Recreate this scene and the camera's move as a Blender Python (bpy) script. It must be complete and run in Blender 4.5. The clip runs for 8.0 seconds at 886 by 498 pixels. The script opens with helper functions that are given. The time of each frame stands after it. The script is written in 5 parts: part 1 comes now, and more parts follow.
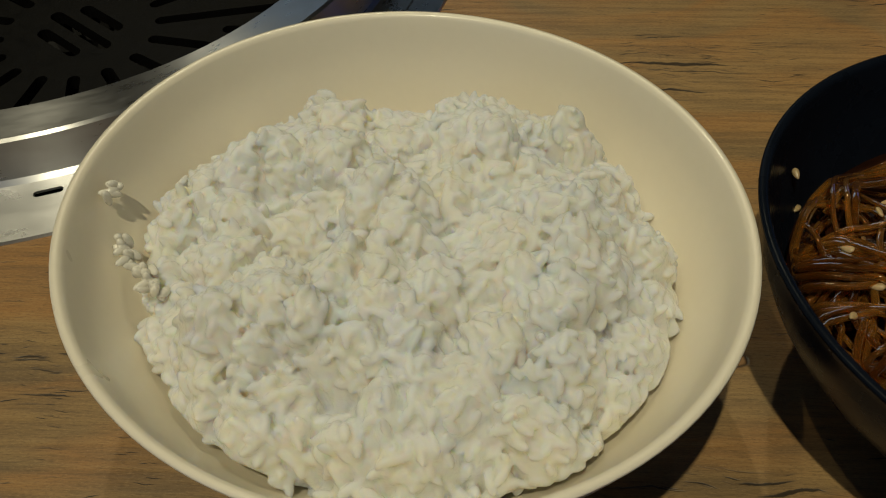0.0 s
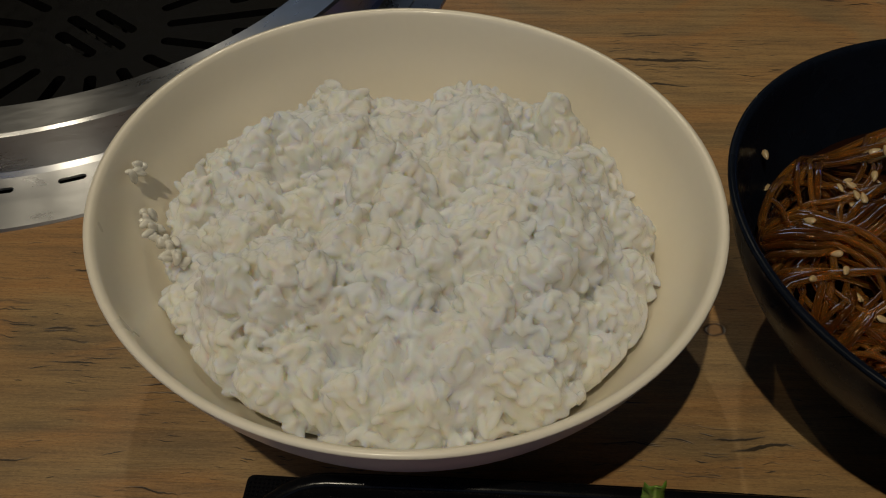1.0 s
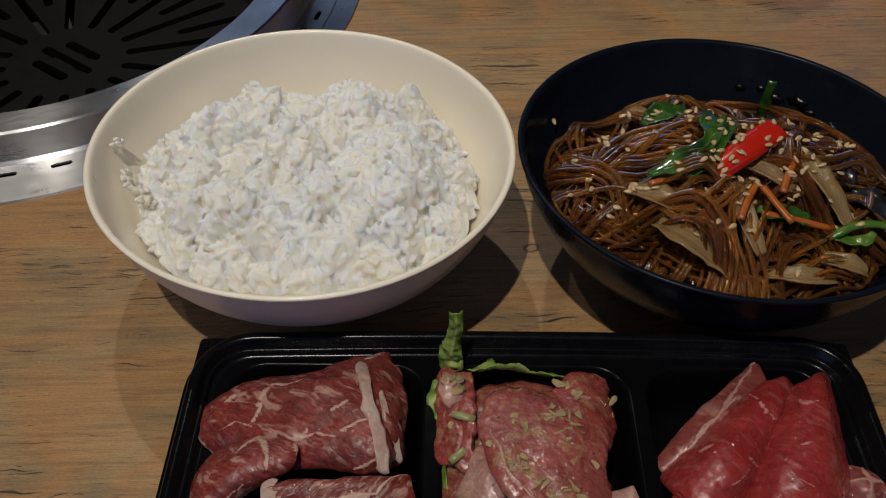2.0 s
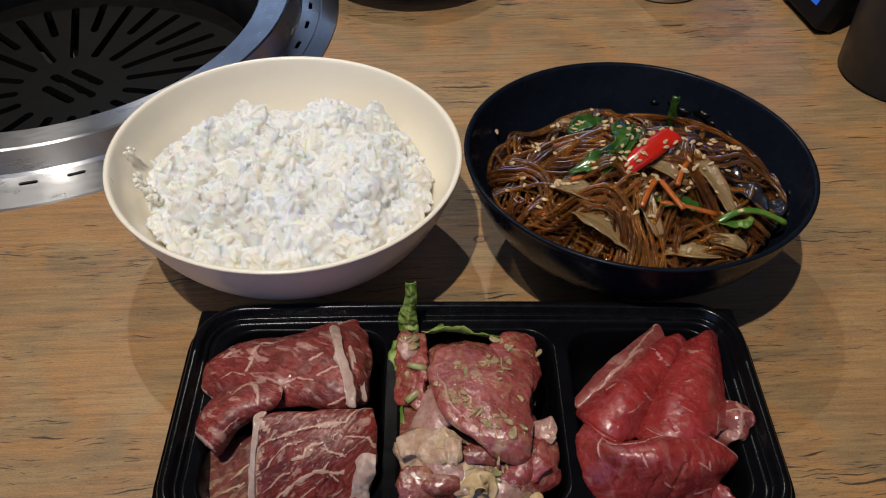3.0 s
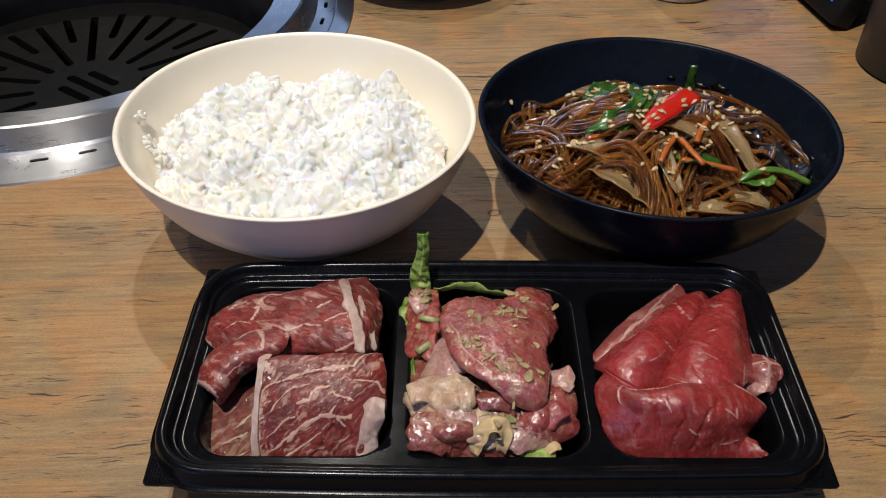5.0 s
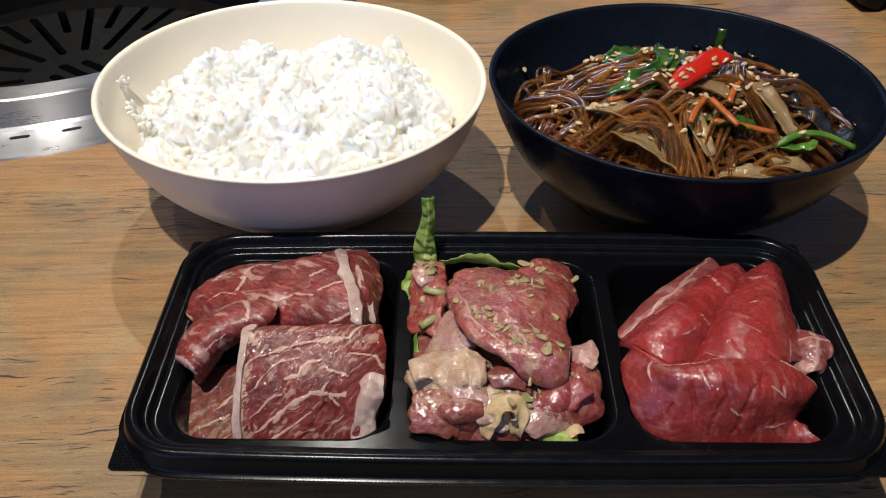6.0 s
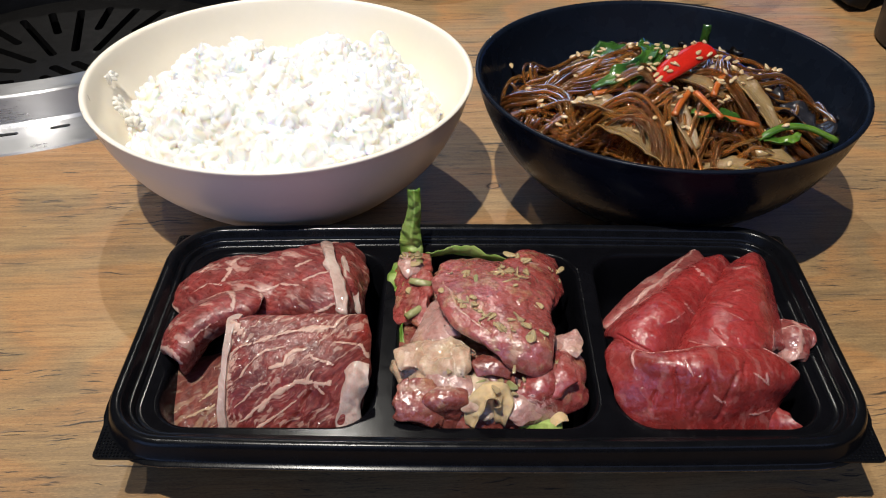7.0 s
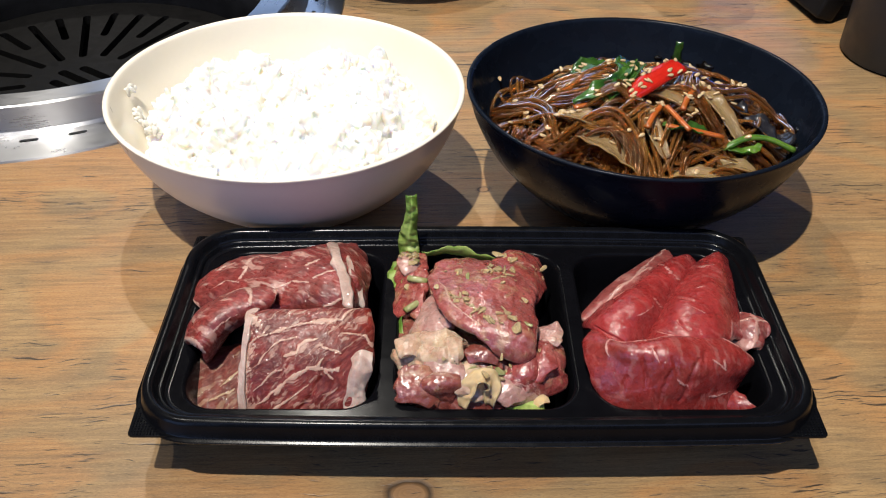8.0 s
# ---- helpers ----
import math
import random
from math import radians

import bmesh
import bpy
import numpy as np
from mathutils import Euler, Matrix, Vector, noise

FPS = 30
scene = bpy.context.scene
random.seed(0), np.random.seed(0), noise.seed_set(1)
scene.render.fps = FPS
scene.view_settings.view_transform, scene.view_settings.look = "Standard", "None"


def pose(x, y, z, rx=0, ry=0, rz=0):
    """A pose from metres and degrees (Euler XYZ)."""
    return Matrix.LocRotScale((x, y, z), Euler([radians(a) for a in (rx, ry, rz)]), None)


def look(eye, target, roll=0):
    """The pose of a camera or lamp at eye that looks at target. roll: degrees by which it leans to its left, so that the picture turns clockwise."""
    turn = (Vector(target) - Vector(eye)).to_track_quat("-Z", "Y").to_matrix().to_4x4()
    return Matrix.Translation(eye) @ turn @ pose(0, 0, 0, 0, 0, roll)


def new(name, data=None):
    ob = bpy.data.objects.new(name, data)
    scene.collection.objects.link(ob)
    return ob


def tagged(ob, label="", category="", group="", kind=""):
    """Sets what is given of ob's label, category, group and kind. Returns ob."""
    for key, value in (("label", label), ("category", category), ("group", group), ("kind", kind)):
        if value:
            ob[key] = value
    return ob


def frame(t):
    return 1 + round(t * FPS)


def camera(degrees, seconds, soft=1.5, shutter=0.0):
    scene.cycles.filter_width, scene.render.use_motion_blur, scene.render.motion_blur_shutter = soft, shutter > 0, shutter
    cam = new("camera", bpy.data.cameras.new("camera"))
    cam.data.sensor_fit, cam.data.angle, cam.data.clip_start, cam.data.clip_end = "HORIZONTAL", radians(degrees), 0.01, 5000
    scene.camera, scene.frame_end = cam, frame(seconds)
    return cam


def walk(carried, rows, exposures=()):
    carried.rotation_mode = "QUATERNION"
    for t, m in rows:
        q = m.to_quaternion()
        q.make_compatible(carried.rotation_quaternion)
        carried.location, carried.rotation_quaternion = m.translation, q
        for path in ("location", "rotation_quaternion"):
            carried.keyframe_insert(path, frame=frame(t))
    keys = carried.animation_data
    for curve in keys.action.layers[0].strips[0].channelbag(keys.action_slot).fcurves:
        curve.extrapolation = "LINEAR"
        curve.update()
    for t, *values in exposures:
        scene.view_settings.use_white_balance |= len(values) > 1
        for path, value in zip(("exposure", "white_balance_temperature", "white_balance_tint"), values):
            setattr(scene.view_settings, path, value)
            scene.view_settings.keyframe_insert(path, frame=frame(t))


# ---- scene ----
cam = camera(54.9, 8.0, soft=1.1)
PATH = [
    (0, (-0.0580, -0.0100, 0.2190), (-0.1240, 1.2700, -1.3170), -1.10),
    (0.5, (-0.0630, -0.0110, 0.2170), (-0.1680, 1.2770, -1.3090), -1.60),
    (1, (-0.0560, -0.0310, 0.2280), (-0.1260, 1.2670, -1.2930), -1.30),
    (1.5, (-0.0420, -0.0820, 0.2560), (-0.0540, 1.2380, -1.2470), -0.60),
    (2, (-0.0250, -0.1330, 0.2880), (0.0100, 1.2210, -1.1840), -0.10),
    (2.2, (-0.0190, -0.1500, 0.2970), (0.0290, 1.2160, -1.1640), -0.10),
    (3.3, (-0.0150, -0.2060, 0.3300), (0.0620, 1.2050, -1.0850), 0.50),
    (3.5, (-0.0150, -0.2130, 0.3300), (0.0600, 1.2100, -1.0740), 0.50),
    (4, (-0.0160, -0.2210, 0.3220), (0.0500, 1.2250, -1.0580), 0.30),
    (4.5, (-0.0160, -0.2210, 0.3060), (0.0420, 1.2490, -1.0490), 0.10),
    (6, (-0.0150, -0.2080, 0.2450), (0.0130, 1.3310, -1.0320), -0.50),
    (6.5, (-0.0140, -0.2030, 0.2350), (0.0150, 1.3430, -1.0340), -0.60),
    (7, (-0.0120, -0.2130, 0.2410), (0.0300, 1.3380, -1.0220), -0.30),
    (7.5, (-0.0130, -0.2260, 0.2530), (0.0420, 1.3190, -1.0170), -0.10),
    (8, (-0.0150, -0.2380, 0.2650), (0.0520, 1.3020, -1.0090), 0.30),
]
EXPOSURES = [
    (0.0, -1.71, 6550, -8), (0.5, -2.03, 6450, -6), (1.0, -2.13, 6250, 2), (1.5, -1.92, 5750, 7), (2.0, -1.43, 5600, 8),
    (2.6, -1.02, 5550, 9), (3.3, -0.84, 5440, 9), (4.5, -0.62, 5430, 9), (6.0, -0.37, 5380, 8), (7.0, -0.22, 5380, 8), (8.0, -0.02, 5400, 8),
]
walk(cam, [(t, look(eye, target, roll)) for t, eye, target, roll in PATH], EXPOSURES)

# ---- light ----
world = bpy.data.worlds.new("room_air")
scene.world = world
world.use_nodes = True
world.node_tree.nodes["Background"].inputs[0].default_value = (0.55, 0.65, 1.0, 1)
world.node_tree.nodes["Background"].inputs[1].default_value = 0.008


def lamp(name, kind, m, watts, colour, size):
    data = bpy.data.lights.new(name, kind)
    data.energy, data.color = watts, colour
    if kind == "AREA":
        data.shape, data.size, data.size_y = "RECTANGLE", size[0], size[1]
    else:
        data.shadow_soft_size = size
    if kind == "SPOT":
        data.spot_size, data.spot_blend = radians(46), 1.0
    ob = new(name, data)
    ob.matrix_world = m
    return ob


KEY = (1.0, 0.83, 0.62)
lamp("ceiling_spot", "SPOT", look((-0.35, -0.42, 2.0), (0.07, 0.38, 0)), 270, KEY, 0.018)
lamp("ceiling_spot", "SPOT", look((-0.31, 1.5, 2.0), (0.16, 0.30, 0)), 96, KEY, 0.018)
lamp("ceiling_spot", "SPOT", look((-0.95, 0.2, 2.2), (0.0, 0.15, 0)), 42, KEY, 0.018)
lamp("daylight_window", "AREA", look((-1.5, -1.6, 0.6), (0, 0.1, 0.05)), 10, (0.45, 0.60, 1.0), (1.3, 1.2))
lamp("far_window_light", "AREA", look((-0.5, 3.30, 1.25), (0, 0.2, 0)), 7, (0.62, 0.74, 1.0), (2.0, 1.2))
# added broad cool fill from above the near side; the ceiling has no opening
lamp("cool_fill", "AREA", look((0.3, -1.5, 2.25), (0, 0.1, 0.05)), 21, (0.54, 0.62, 1.0), (3.4, 1.7))


# ---- materials ----
class Graph:
    """A material and short calls to add nodes to it."""

    def __init__(self, name):
        self.mat = bpy.data.materials.new(name)
        self.mat.use_nodes = True
        self.tree = self.mat.node_tree
        self.bsdf = self.tree.nodes["Principled BSDF"]

    def put(self, node, key, value):
        socket = node.inputs[key]
        if isinstance(value, bpy.types.NodeSocket):
            self.tree.links.new(value, socket)
        elif isinstance(value, tuple) and len(value) == 3 and socket.type == "RGBA":
            socket.default_value = (*value, 1)
        else:
            socket.default_value = value

    def node(self, kind, out=0, inputs=None, **props):
        n = self.tree.nodes.new(kind)
        for k, v in props.items():
            if k == "operation":
                n.operation = v
            elif k == "data_type":
                n.data_type = v
            elif k == "feature":
                n.feature = v
            elif k == "blend_type":
                n.blend_type = v
            elif k == "direction_type":
                n.direction_type = v
            elif k == "axis":
                n.axis = v
        for k, v in (inputs or {}).items():
            self.put(n, k, v)
        return n.outputs[out]

    def coords(self, kind="Object"):
        return self.node("ShaderNodeTexCoord", kind)

    def mapping(self, vec, scale=(1, 1, 1), rot=(0, 0, 0), loc=(0, 0, 0)):
        return self.node("ShaderNodeMapping", 0, {"Vector": vec, "Scale": scale, "Rotation": rot, "Location": loc})

    def aniso(self, vec, scale, turn=0.0, loc=(0, 0, 0)):
        """Turn first, then stretch, so that the stretch follows the turn."""
        return self.mapping(self.mapping(vec, rot=(0, 0, turn)), scale, loc=loc)

    def noise(self, vec, scale, detail=3.0, rough=0.5, distort=0.0, out="Fac"):
        return self.node("ShaderNodeTexNoise", out, {"Vector": vec, "Scale": scale, "Detail": detail, "Roughness": rough, "Distortion": distort})

    def math(self, op, a, b=0.0, c=0.0):
        return self.node("ShaderNodeMath", 0, {0: a, 1: b, 2: c}, operation=op)

    def vmath(self, op, a, b):
        return self.node("ShaderNodeVectorMath", 0, {0: a, 1: b}, operation=op)

    def range(self, x, a, b, c=0.0, d=1.0):
        return self.node("ShaderNodeMapRange", 0, {"Value": x, "From Min": a, "From Max": b, "To Min": c, "To Max": d})

    def mix(self, fac, a, b, mode="MIX"):
        n = self.tree.nodes.new("ShaderNodeMix")
        n.data_type, n.blend_type = "RGBA", mode
        for i, v in ((0, fac), (6, a), (7, b)):
            self.put(n, i, v)
        return n.outputs[2]

    def warp(self, vec, scale, amount, detail=2.0):
        col = self.noise(vec, scale, detail, out="Color")
        off = self.vmath("SUBTRACT", col, (0.5, 0.5, 0.5))
        off = self.vmath("MULTIPLY", off, (amount, amount, amount))
        return self.vmath("ADD", vec, off)

    def ridge(self, x):
        """1 where a noise crosses its middle, falling off on both sides."""
        return self.math("SUBTRACT", 1.0, self.math("ABSOLUTE", self.math("MULTIPLY_ADD", x, 2.0, -1.0)))

    def bump(self, height, strength=0.3, dist=0.001):
        self.put(self.bsdf, "Normal", self.node("ShaderNodeBump", 0, {"Height": height, "Strength": strength, "Distance": dist}))

    def film(self, height, strength=0.5, dist=0.001):
        """Relief of the wet film alone; the body below stays as it is."""
        self.put(self.bsdf, "Coat Normal", self.node("ShaderNodeBump", 0, {"Height": height, "Strength": strength, "Distance": dist}))

    def set(self, **values):
        for k, v in values.items():
            self.put(self.bsdf, k.replace("_", " "), v)
        return self

    def base(self, colour):
        self.put(self.bsdf, "Base Color", colour)


def wood_material():
    g = Graph("oiled_pine")
    p = g.coords()
    # growth rings of a flat-sawn board, wandering along the grain
    slow = g.noise(g.mapping(p, (5.0, 8.0, 1), loc=(0.4, 0.2, 0)), 1.0, 2.0, 0.5)
    mid = g.noise(g.mapping(p, (9.0, 30.0, 1)), 1.0, 2.0, 0.5)
    sep = g.node("ShaderNodeSeparateXYZ", "Y", {0: p})
    ring = g.math("MULTIPLY_ADD", sep, 22.0, g.math("MULTIPLY_ADD", slow, 8.0, g.math("MULTIPLY_ADD", mid, 1.2, g.math("MULTIPLY", g.noise(g.mapping(p, (40.0, 160.0, 1)), 1.0, 2.0), 0.35))))
    saw = g.math("FRACT", ring)
    late = g.math("MULTIPLY", g.range(saw, 0.20, 0.80), g.range(saw, 1.0, 0.80))
    late = g.math("MULTIPLY", late, g.range(g.noise(g.mapping(p, (6, 14, 1), loc=(5, 5, 0)), 1.0, 2.0), 0.30, 0.62, 0.35, 1.0))
    fibre = g.noise(g.mapping(p, (18.0, 420.0, 1)), 1.0, 4.0, 0.6)
    fine = g.noise(g.mapping(p, (130.0, 1700.0, 1)), 1.0, 3.0, 0.65)
    cloud = g.noise(g.mapping(p, (5, 13, 1), loc=(3, 1, 0)), 1.0, 3.0)
    smudge = g.noise(g.mapping(p, (24, 60, 1), loc=(1, 6, 0)), 1.0, 3.0)
    col = g.mix(g.range(cloud, 0.35, 0.65), (0.255, 0.166, 0.073), (0.365, 0.232, 0.098))
    col = g.mix(g.range(smudge, 0.45, 0.62, 0, 0.6), col, (0.185, 0.128, 0.065))
    col = g.mix(g.math("MULTIPLY", late, 0.74), col, (0.400, 0.190, 0.058))
    col = g.mix(g.range(fibre, 0.48, 0.64, 0, 0.38), col, (0.120, 0.076, 0.037))
    col = g.mix(g.range(fibre, 0.45, 0.34, 0, 0.34), col, (0.430, 0.290, 0.135))
    col = g.mix(g.range(fine, 0.50, 0.62, 0, 0.34), col, (0.110, 0.066, 0.032))
    speck = g.noise(g.mapping(p, (700.0, 2200.0, 1)), 1.0, 2.0, 0.6)
    col = g.mix(g.range(speck, 0.55, 0.68, 0, 0.35), col, (0.090, 0.055, 0.028))
    col = g.mix(g.range(speck, 0.44, 0.32, 0, 0.25), col, (0.480, 0.330, 0.160))
    # dark open cracks and pores as short dashes along the grain
    patch = g.noise(g.mapping(p, (11.0, 28.0, 1), loc=(7, 2, 0)), 1.0, 2.0)
    dark = 0.0
    for long, thin, loc, reach, sharpness in ((24.0, 480.0, (0, 0, 0), 0.354, 24.0), (60.0, 950.0, (3, 3, 0), 0.356, 20.0), (120.0, 1400.0, (8, 1, 0), 0.358, 18.0)):
        wob = g.warp(g.warp(p, 26, 0.012), 220, 0.0016)
        line = g.noise(g.mapping(wob, (long, thin, 1), loc=loc), 1.0, 1.0, 0.5)
        over = g.math("SUBTRACT", line, g.math("MULTIPLY_ADD", patch, -0.36, reach + 0.535))
        dark = g.math("MAXIMUM", dark, g.node("ShaderNodeClamp", 0, {0: g.math("MULTIPLY", over, sharpness)}))
        col = g.mix(g.range(over, -0.05, 0.0, 0, 0.30), col, (0.115, 0.076, 0.040))
    for kx, ky, r in ((-0.0190, -0.0560, 0.0062), (0.0225, 0.1315, 0.0024)):
        d = g.vmath("SUBTRACT", g.warp(p, 120, 0.003), (kx, ky, 0.0))
        d = g.node("ShaderNodeVectorMath", "Value", {0: g.vmath("MULTIPLY", d, (0.8, 1.15, 0.0))}, operation="LENGTH")
        col = g.mix(g.range(d, r * 1.8, r * 0.9, 0, 0.75), col, (0.135, 0.066, 0.026))
        swirl = g.math("FRACT", g.math("MULTIPLY", d, 620.0))
        col = g.mix(g.math("MULTIPLY", g.range(d, r * 0.92, r * 0.85), g.math("MULTIPLY_ADD", swirl, 0.4, 0.35)), col, (0.27, 0.155, 0.07))
        crack = g.math("SUBTRACT", 1.0, g.range(g.math("ABSOLUTE", g.math("SUBTRACT", d, r)), 0.0, r * 0.26))
        dark = g.math("MAXIMUM", dark, g.math("MULTIPLY", crack, 0.9))
    col = g.mix(g.math("MULTIPLY", dark, 0.88), col, (0.020, 0.015, 0.011))
    g.base(col)
    h = g.math("MULTIPLY_ADD", dark, -1.6, g.math("MULTIPLY_ADD", fibre, 0.7, g.math("MULTIPLY", fine, 0.3)))
    g.bump(h, 0.35, 0.0006)
    g.set(Roughness=g.range(fibre, 0.3, 0.7, 0.36, 0.55), Coat_Weight=0.12, Coat_Roughness=0.3)
    return g.mat


def steel_material(name="brushed_steel", tint=(0.50, 0.50, 0.51)):
    g = Graph(name)
    p = g.coords()
    scr = g.noise(g.mapping(p, (90, 90, 1600)), 1.0, 3.0, 0.6)
    smear = g.noise(p, 35, 3.0)
    g.base(g.mix(g.range(smear, 0.3, 0.7), tint, tuple(c * 0.82 for c in tint)))
    g.set(Metallic=1.0, Roughness=g.range(g.math("MULTIPLY_ADD", scr, 0.5, g.math("MULTIPLY", smear, 0.5)), 0.3, 0.7, 0.24, 0.36), Anisotropic=0.93, Anisotropic_Rotation=0.25)
    g.put(g.bsdf, "Tangent", g.node("ShaderNodeTangent", 0, direction_type="RADIAL", axis="Z"))
    g.bump(scr, 0.06, 0.0003)
    return g.mat


def plain_material(name, colour, rough, metal=0.0, coat=0.0, grain=0.12, scale=60.0, relief=0.05, sss=0.0, spec=0.5):
    g = Graph(name)
    p = g.coords()
    a = g.noise(p, scale, 3.0)
    b = g.noise(p, scale * 9, 2.0)
    m = g.math("MULTIPLY_ADD", a, 0.6, g.math("MULTIPLY", b, 0.4))
    g.base(g.mix(g.range(m, 0.3, 0.7), tuple(c * (1 - grain) for c in colour), tuple(min(1, c * (1 + grain)) for c in colour)))
    g.set(Roughness=g.range(a, 0.3, 0.7, rough * 0.85, min(1, rough * 1.15)), Metallic=metal, Coat_Weight=coat, Coat_Roughness=0.12)
    g.set(Specular_IOR_Level=spec)
    if sss:
        g.set(Subsurface_Weight=sss, Subsurface_Radius=(0.004, 0.0025, 0.0015), Subsurface_Scale=1.0)
    g.bump(m, relief, 0.0006)
    return g.mat


def rice_material():
    """Sticky translucent rice: light soaks in and comes out warm in the furrows; tiny wet glints."""
    g = Graph("steamed_rice")
    p = g.coords()
    cloud = g.noise(p, 90, 3.0)
    g.base(g.mix(g.range(cloud, 0.35, 0.65), (0.780, 0.758, 0.690), (0.780, 0.793, 0.795)))
    g.set(Roughness=0.55, Subsurface_Weight=1.0, Subsurface_Radius=(0.0105, 0.0085, 0.0052), Subsurface_Scale=1.0, Specular_IOR_Level=0.15, Coat_Weight=0.45, Coat_Roughness=0.13, Coat_IOR=1.5)
    g.film(g.noise(p, 850, 1.5), 1.0, 0.0010)
    return g.mat


def noodle_material():
    g = Graph("soy_glazed_noodle")
    p = g.coords()
    rnd = g.node("ShaderNodeNewGeometry", "Random Per Island")
    blot = g.noise(p, 60, 3.0)
    col = g.mix(rnd, (0.38, 0.120, 0.012), (0.88, 0.42, 0.075))
    col = g.mix(g.range(blot, 0.42, 0.66, 0, 0.8), col, (0.17, 0.048, 0.009))
    g.base(col)
    g.set(Roughness=g.range(g.noise(p, 300, 2.0), 0.3, 0.7, 0.04, 0.14), Transmission_Weight=0.88, IOR=1.33, Specular_IOR_Level=0.38, Specular_Tint=(1.0, 0.66, 0.36))
    g.bump(g.noise(p, 460, 2.0, 0.6), 0.40, 0.0006)
    return g.mat


def meat_material(name, red, deep, fat, turn=0.6, scale=190.0, flecks=0.5, fibres=0.35, brown=0.25, gloss=0.34, spec=0.4, sauce=0.0, raw=0.25, coat=0.45):
    """Raw sliced meat: fibres, fine streaks of fat, mottled lean, and thick fat where the mesh attribute "fat" says so."""
    g = Graph(name)
    p = g.coords()
    rnd = g.node("ShaderNodeObjectInfo", "Random")
    p = g.vmath("ADD", p, g.node("ShaderNodeCombineXYZ", 0, {0: rnd, 1: g.math("MULTIPLY", rnd, 3.1), 2: 0.0}))
    w = g.warp(g.warp(p, 75, 0.007), 320, 0.0016)
    mark = g.tree.nodes.new("ShaderNodeAttribute")
    mark.attribute_name = "fat"
    mark = mark.outputs["Fac"]
    rough_edge = g.math("MULTIPLY_ADD", g.noise(g.aniso(w, (300, 1100, 700), turn), 1.0, 3.0, 0.6), 2.4, -1.2)
    soft_edge = g.math("MULTIPLY_ADD", g.noise(p, 160, 2.0), 0.9, -0.45)
    solid = g.range(g.math("ADD", mark, g.math("ADD", rough_edge, soft_edge)), 0.16, 0.50)
    k = scale
    field = g.range(g.noise(p, 60, 2.0), 0.38, 0.60)
    one = g.noise(g.aniso(w, (k * 0.30, k * 1.6, k), turn, (1, 7, 2)), 1.0, 2.0, 0.55)
    two = g.noise(g.aniso(w, (k * 0.55, k * 3.2, k * 2), turn + 0.12, (4, 2, 1)), 1.0, 2.0, 0.6)
    streaks = g.math("MAXIMUM", g.range(g.math("MULTIPLY_ADD", field, 0.05, one), 0.605, 0.680), g.math("MULTIPLY", g.range(two, 0.58, 0.68), g.math("MULTIPLY", field, 0.7)))
    fatm = g.math("MAXIMUM", solid, g.math("MULTIPLY", streaks, flecks))
    fibre = g.noise(g.aniso(w, (170, 900, 500), turn), 1.0, 3.0, 0.6)
    blot = g.noise(p, 85, 4.0, 0.6)
    mottle = g.noise(p, 420, 3.0, 0.6)
    lean = g.mix(g.range(blot, 0.36, 0.62), red, deep)
    lean = g.mix(g.range(mottle, 0.45, 0.70, 0, 0.5), lean, tuple(c * 0.55 for c in deep))
    lean = g.mix(g.range(fibre, 0.42, 0.68, 0, fibres), lean, tuple(c * 0.45 for c in deep))
    lean = g.mix(g.range(fibre, 0.50, 0.34, 0, 0.12 + 0.55 * fibres), lean, tuple(0.75 * x + 0.25 * y for x, y in zip(red, fat)))
    lean = g.mix(g.range(g.noise(p, 48, 2.0, 0.5, 0.4), 0.52, 0.68, 0, brown), lean, (0.105, 0.045, 0.030))
    tone = g.mix(g.range(g.noise(p, 240, 3.0), 0.4, 0.7, 0, 0.6), fat, tuple(0.72 * x + 0.28 * y for x, y in zip(fat, red)))
    col = g.mix(fatm, lean, tone)
    wet = g.noise(p, 520, 2.0)
    beads = g.noise(p, 640, 1.0)
    h = g.math("MULTIPLY_ADD", fibre, 0.6 * fibres + 0.10, g.math("MULTIPLY_ADD", wet, 0.30, g.math("MULTIPLY", fatm, 0.30)))
    if sauce:
        sp = g.node("ShaderNodeTexVoronoi", "Distance", {"Vector": p, "Scale": 360.0})
        pick = g.noise(p, 160, 1.0)
        dots = g.math("MULTIPLY", g.range(sp, 0.20, 0.12), g.range(pick, 0.56, 0.61))
        col = g.mix(g.math("MULTIPLY", dots, 0.8), col, (0.020, 0.014, 0.009))
        mush = g.noise(g.warp(p, 260, 0.004), 190, 3.0, 0.55)
        where = g.noise(p, 75, 2.0)
        paste = g.range(g.math("MULTIPLY_ADD", where, 0.75, mush), 0.94, 1.10)
        col = g.mix(g.math("MULTIPLY", paste, sauce), col, (0.43, 0.31, 0.155))
        h = g.math("MULTIPLY_ADD", g.noise(p, 420, 1.0), 0.7, g.math("MULTIPLY_ADD", paste, 0.3, h))
    g.base(col)
    g.set(Roughness=g.range(wet, 0.35, 0.65, gloss * 0.9, gloss * 1.8), Subsurface_Weight=0.25, Subsurface_Radius=(0.0030, 0.0010, 0.0008), Subsurface_Scale=1.0, Specular_IOR_Level=spec, Coat_Weight=0.9 if sauce else coat, Coat_Roughness=0.13, Coat_IOR=1.5)
    g.film(beads, 1.0, 0.0011 if sauce else 0.0004 + 0.0006 * raw)
    g.bump(h, 0.5 if sauce else 0.6, 0.0010 if sauce else 0.0008)
    return g.mat


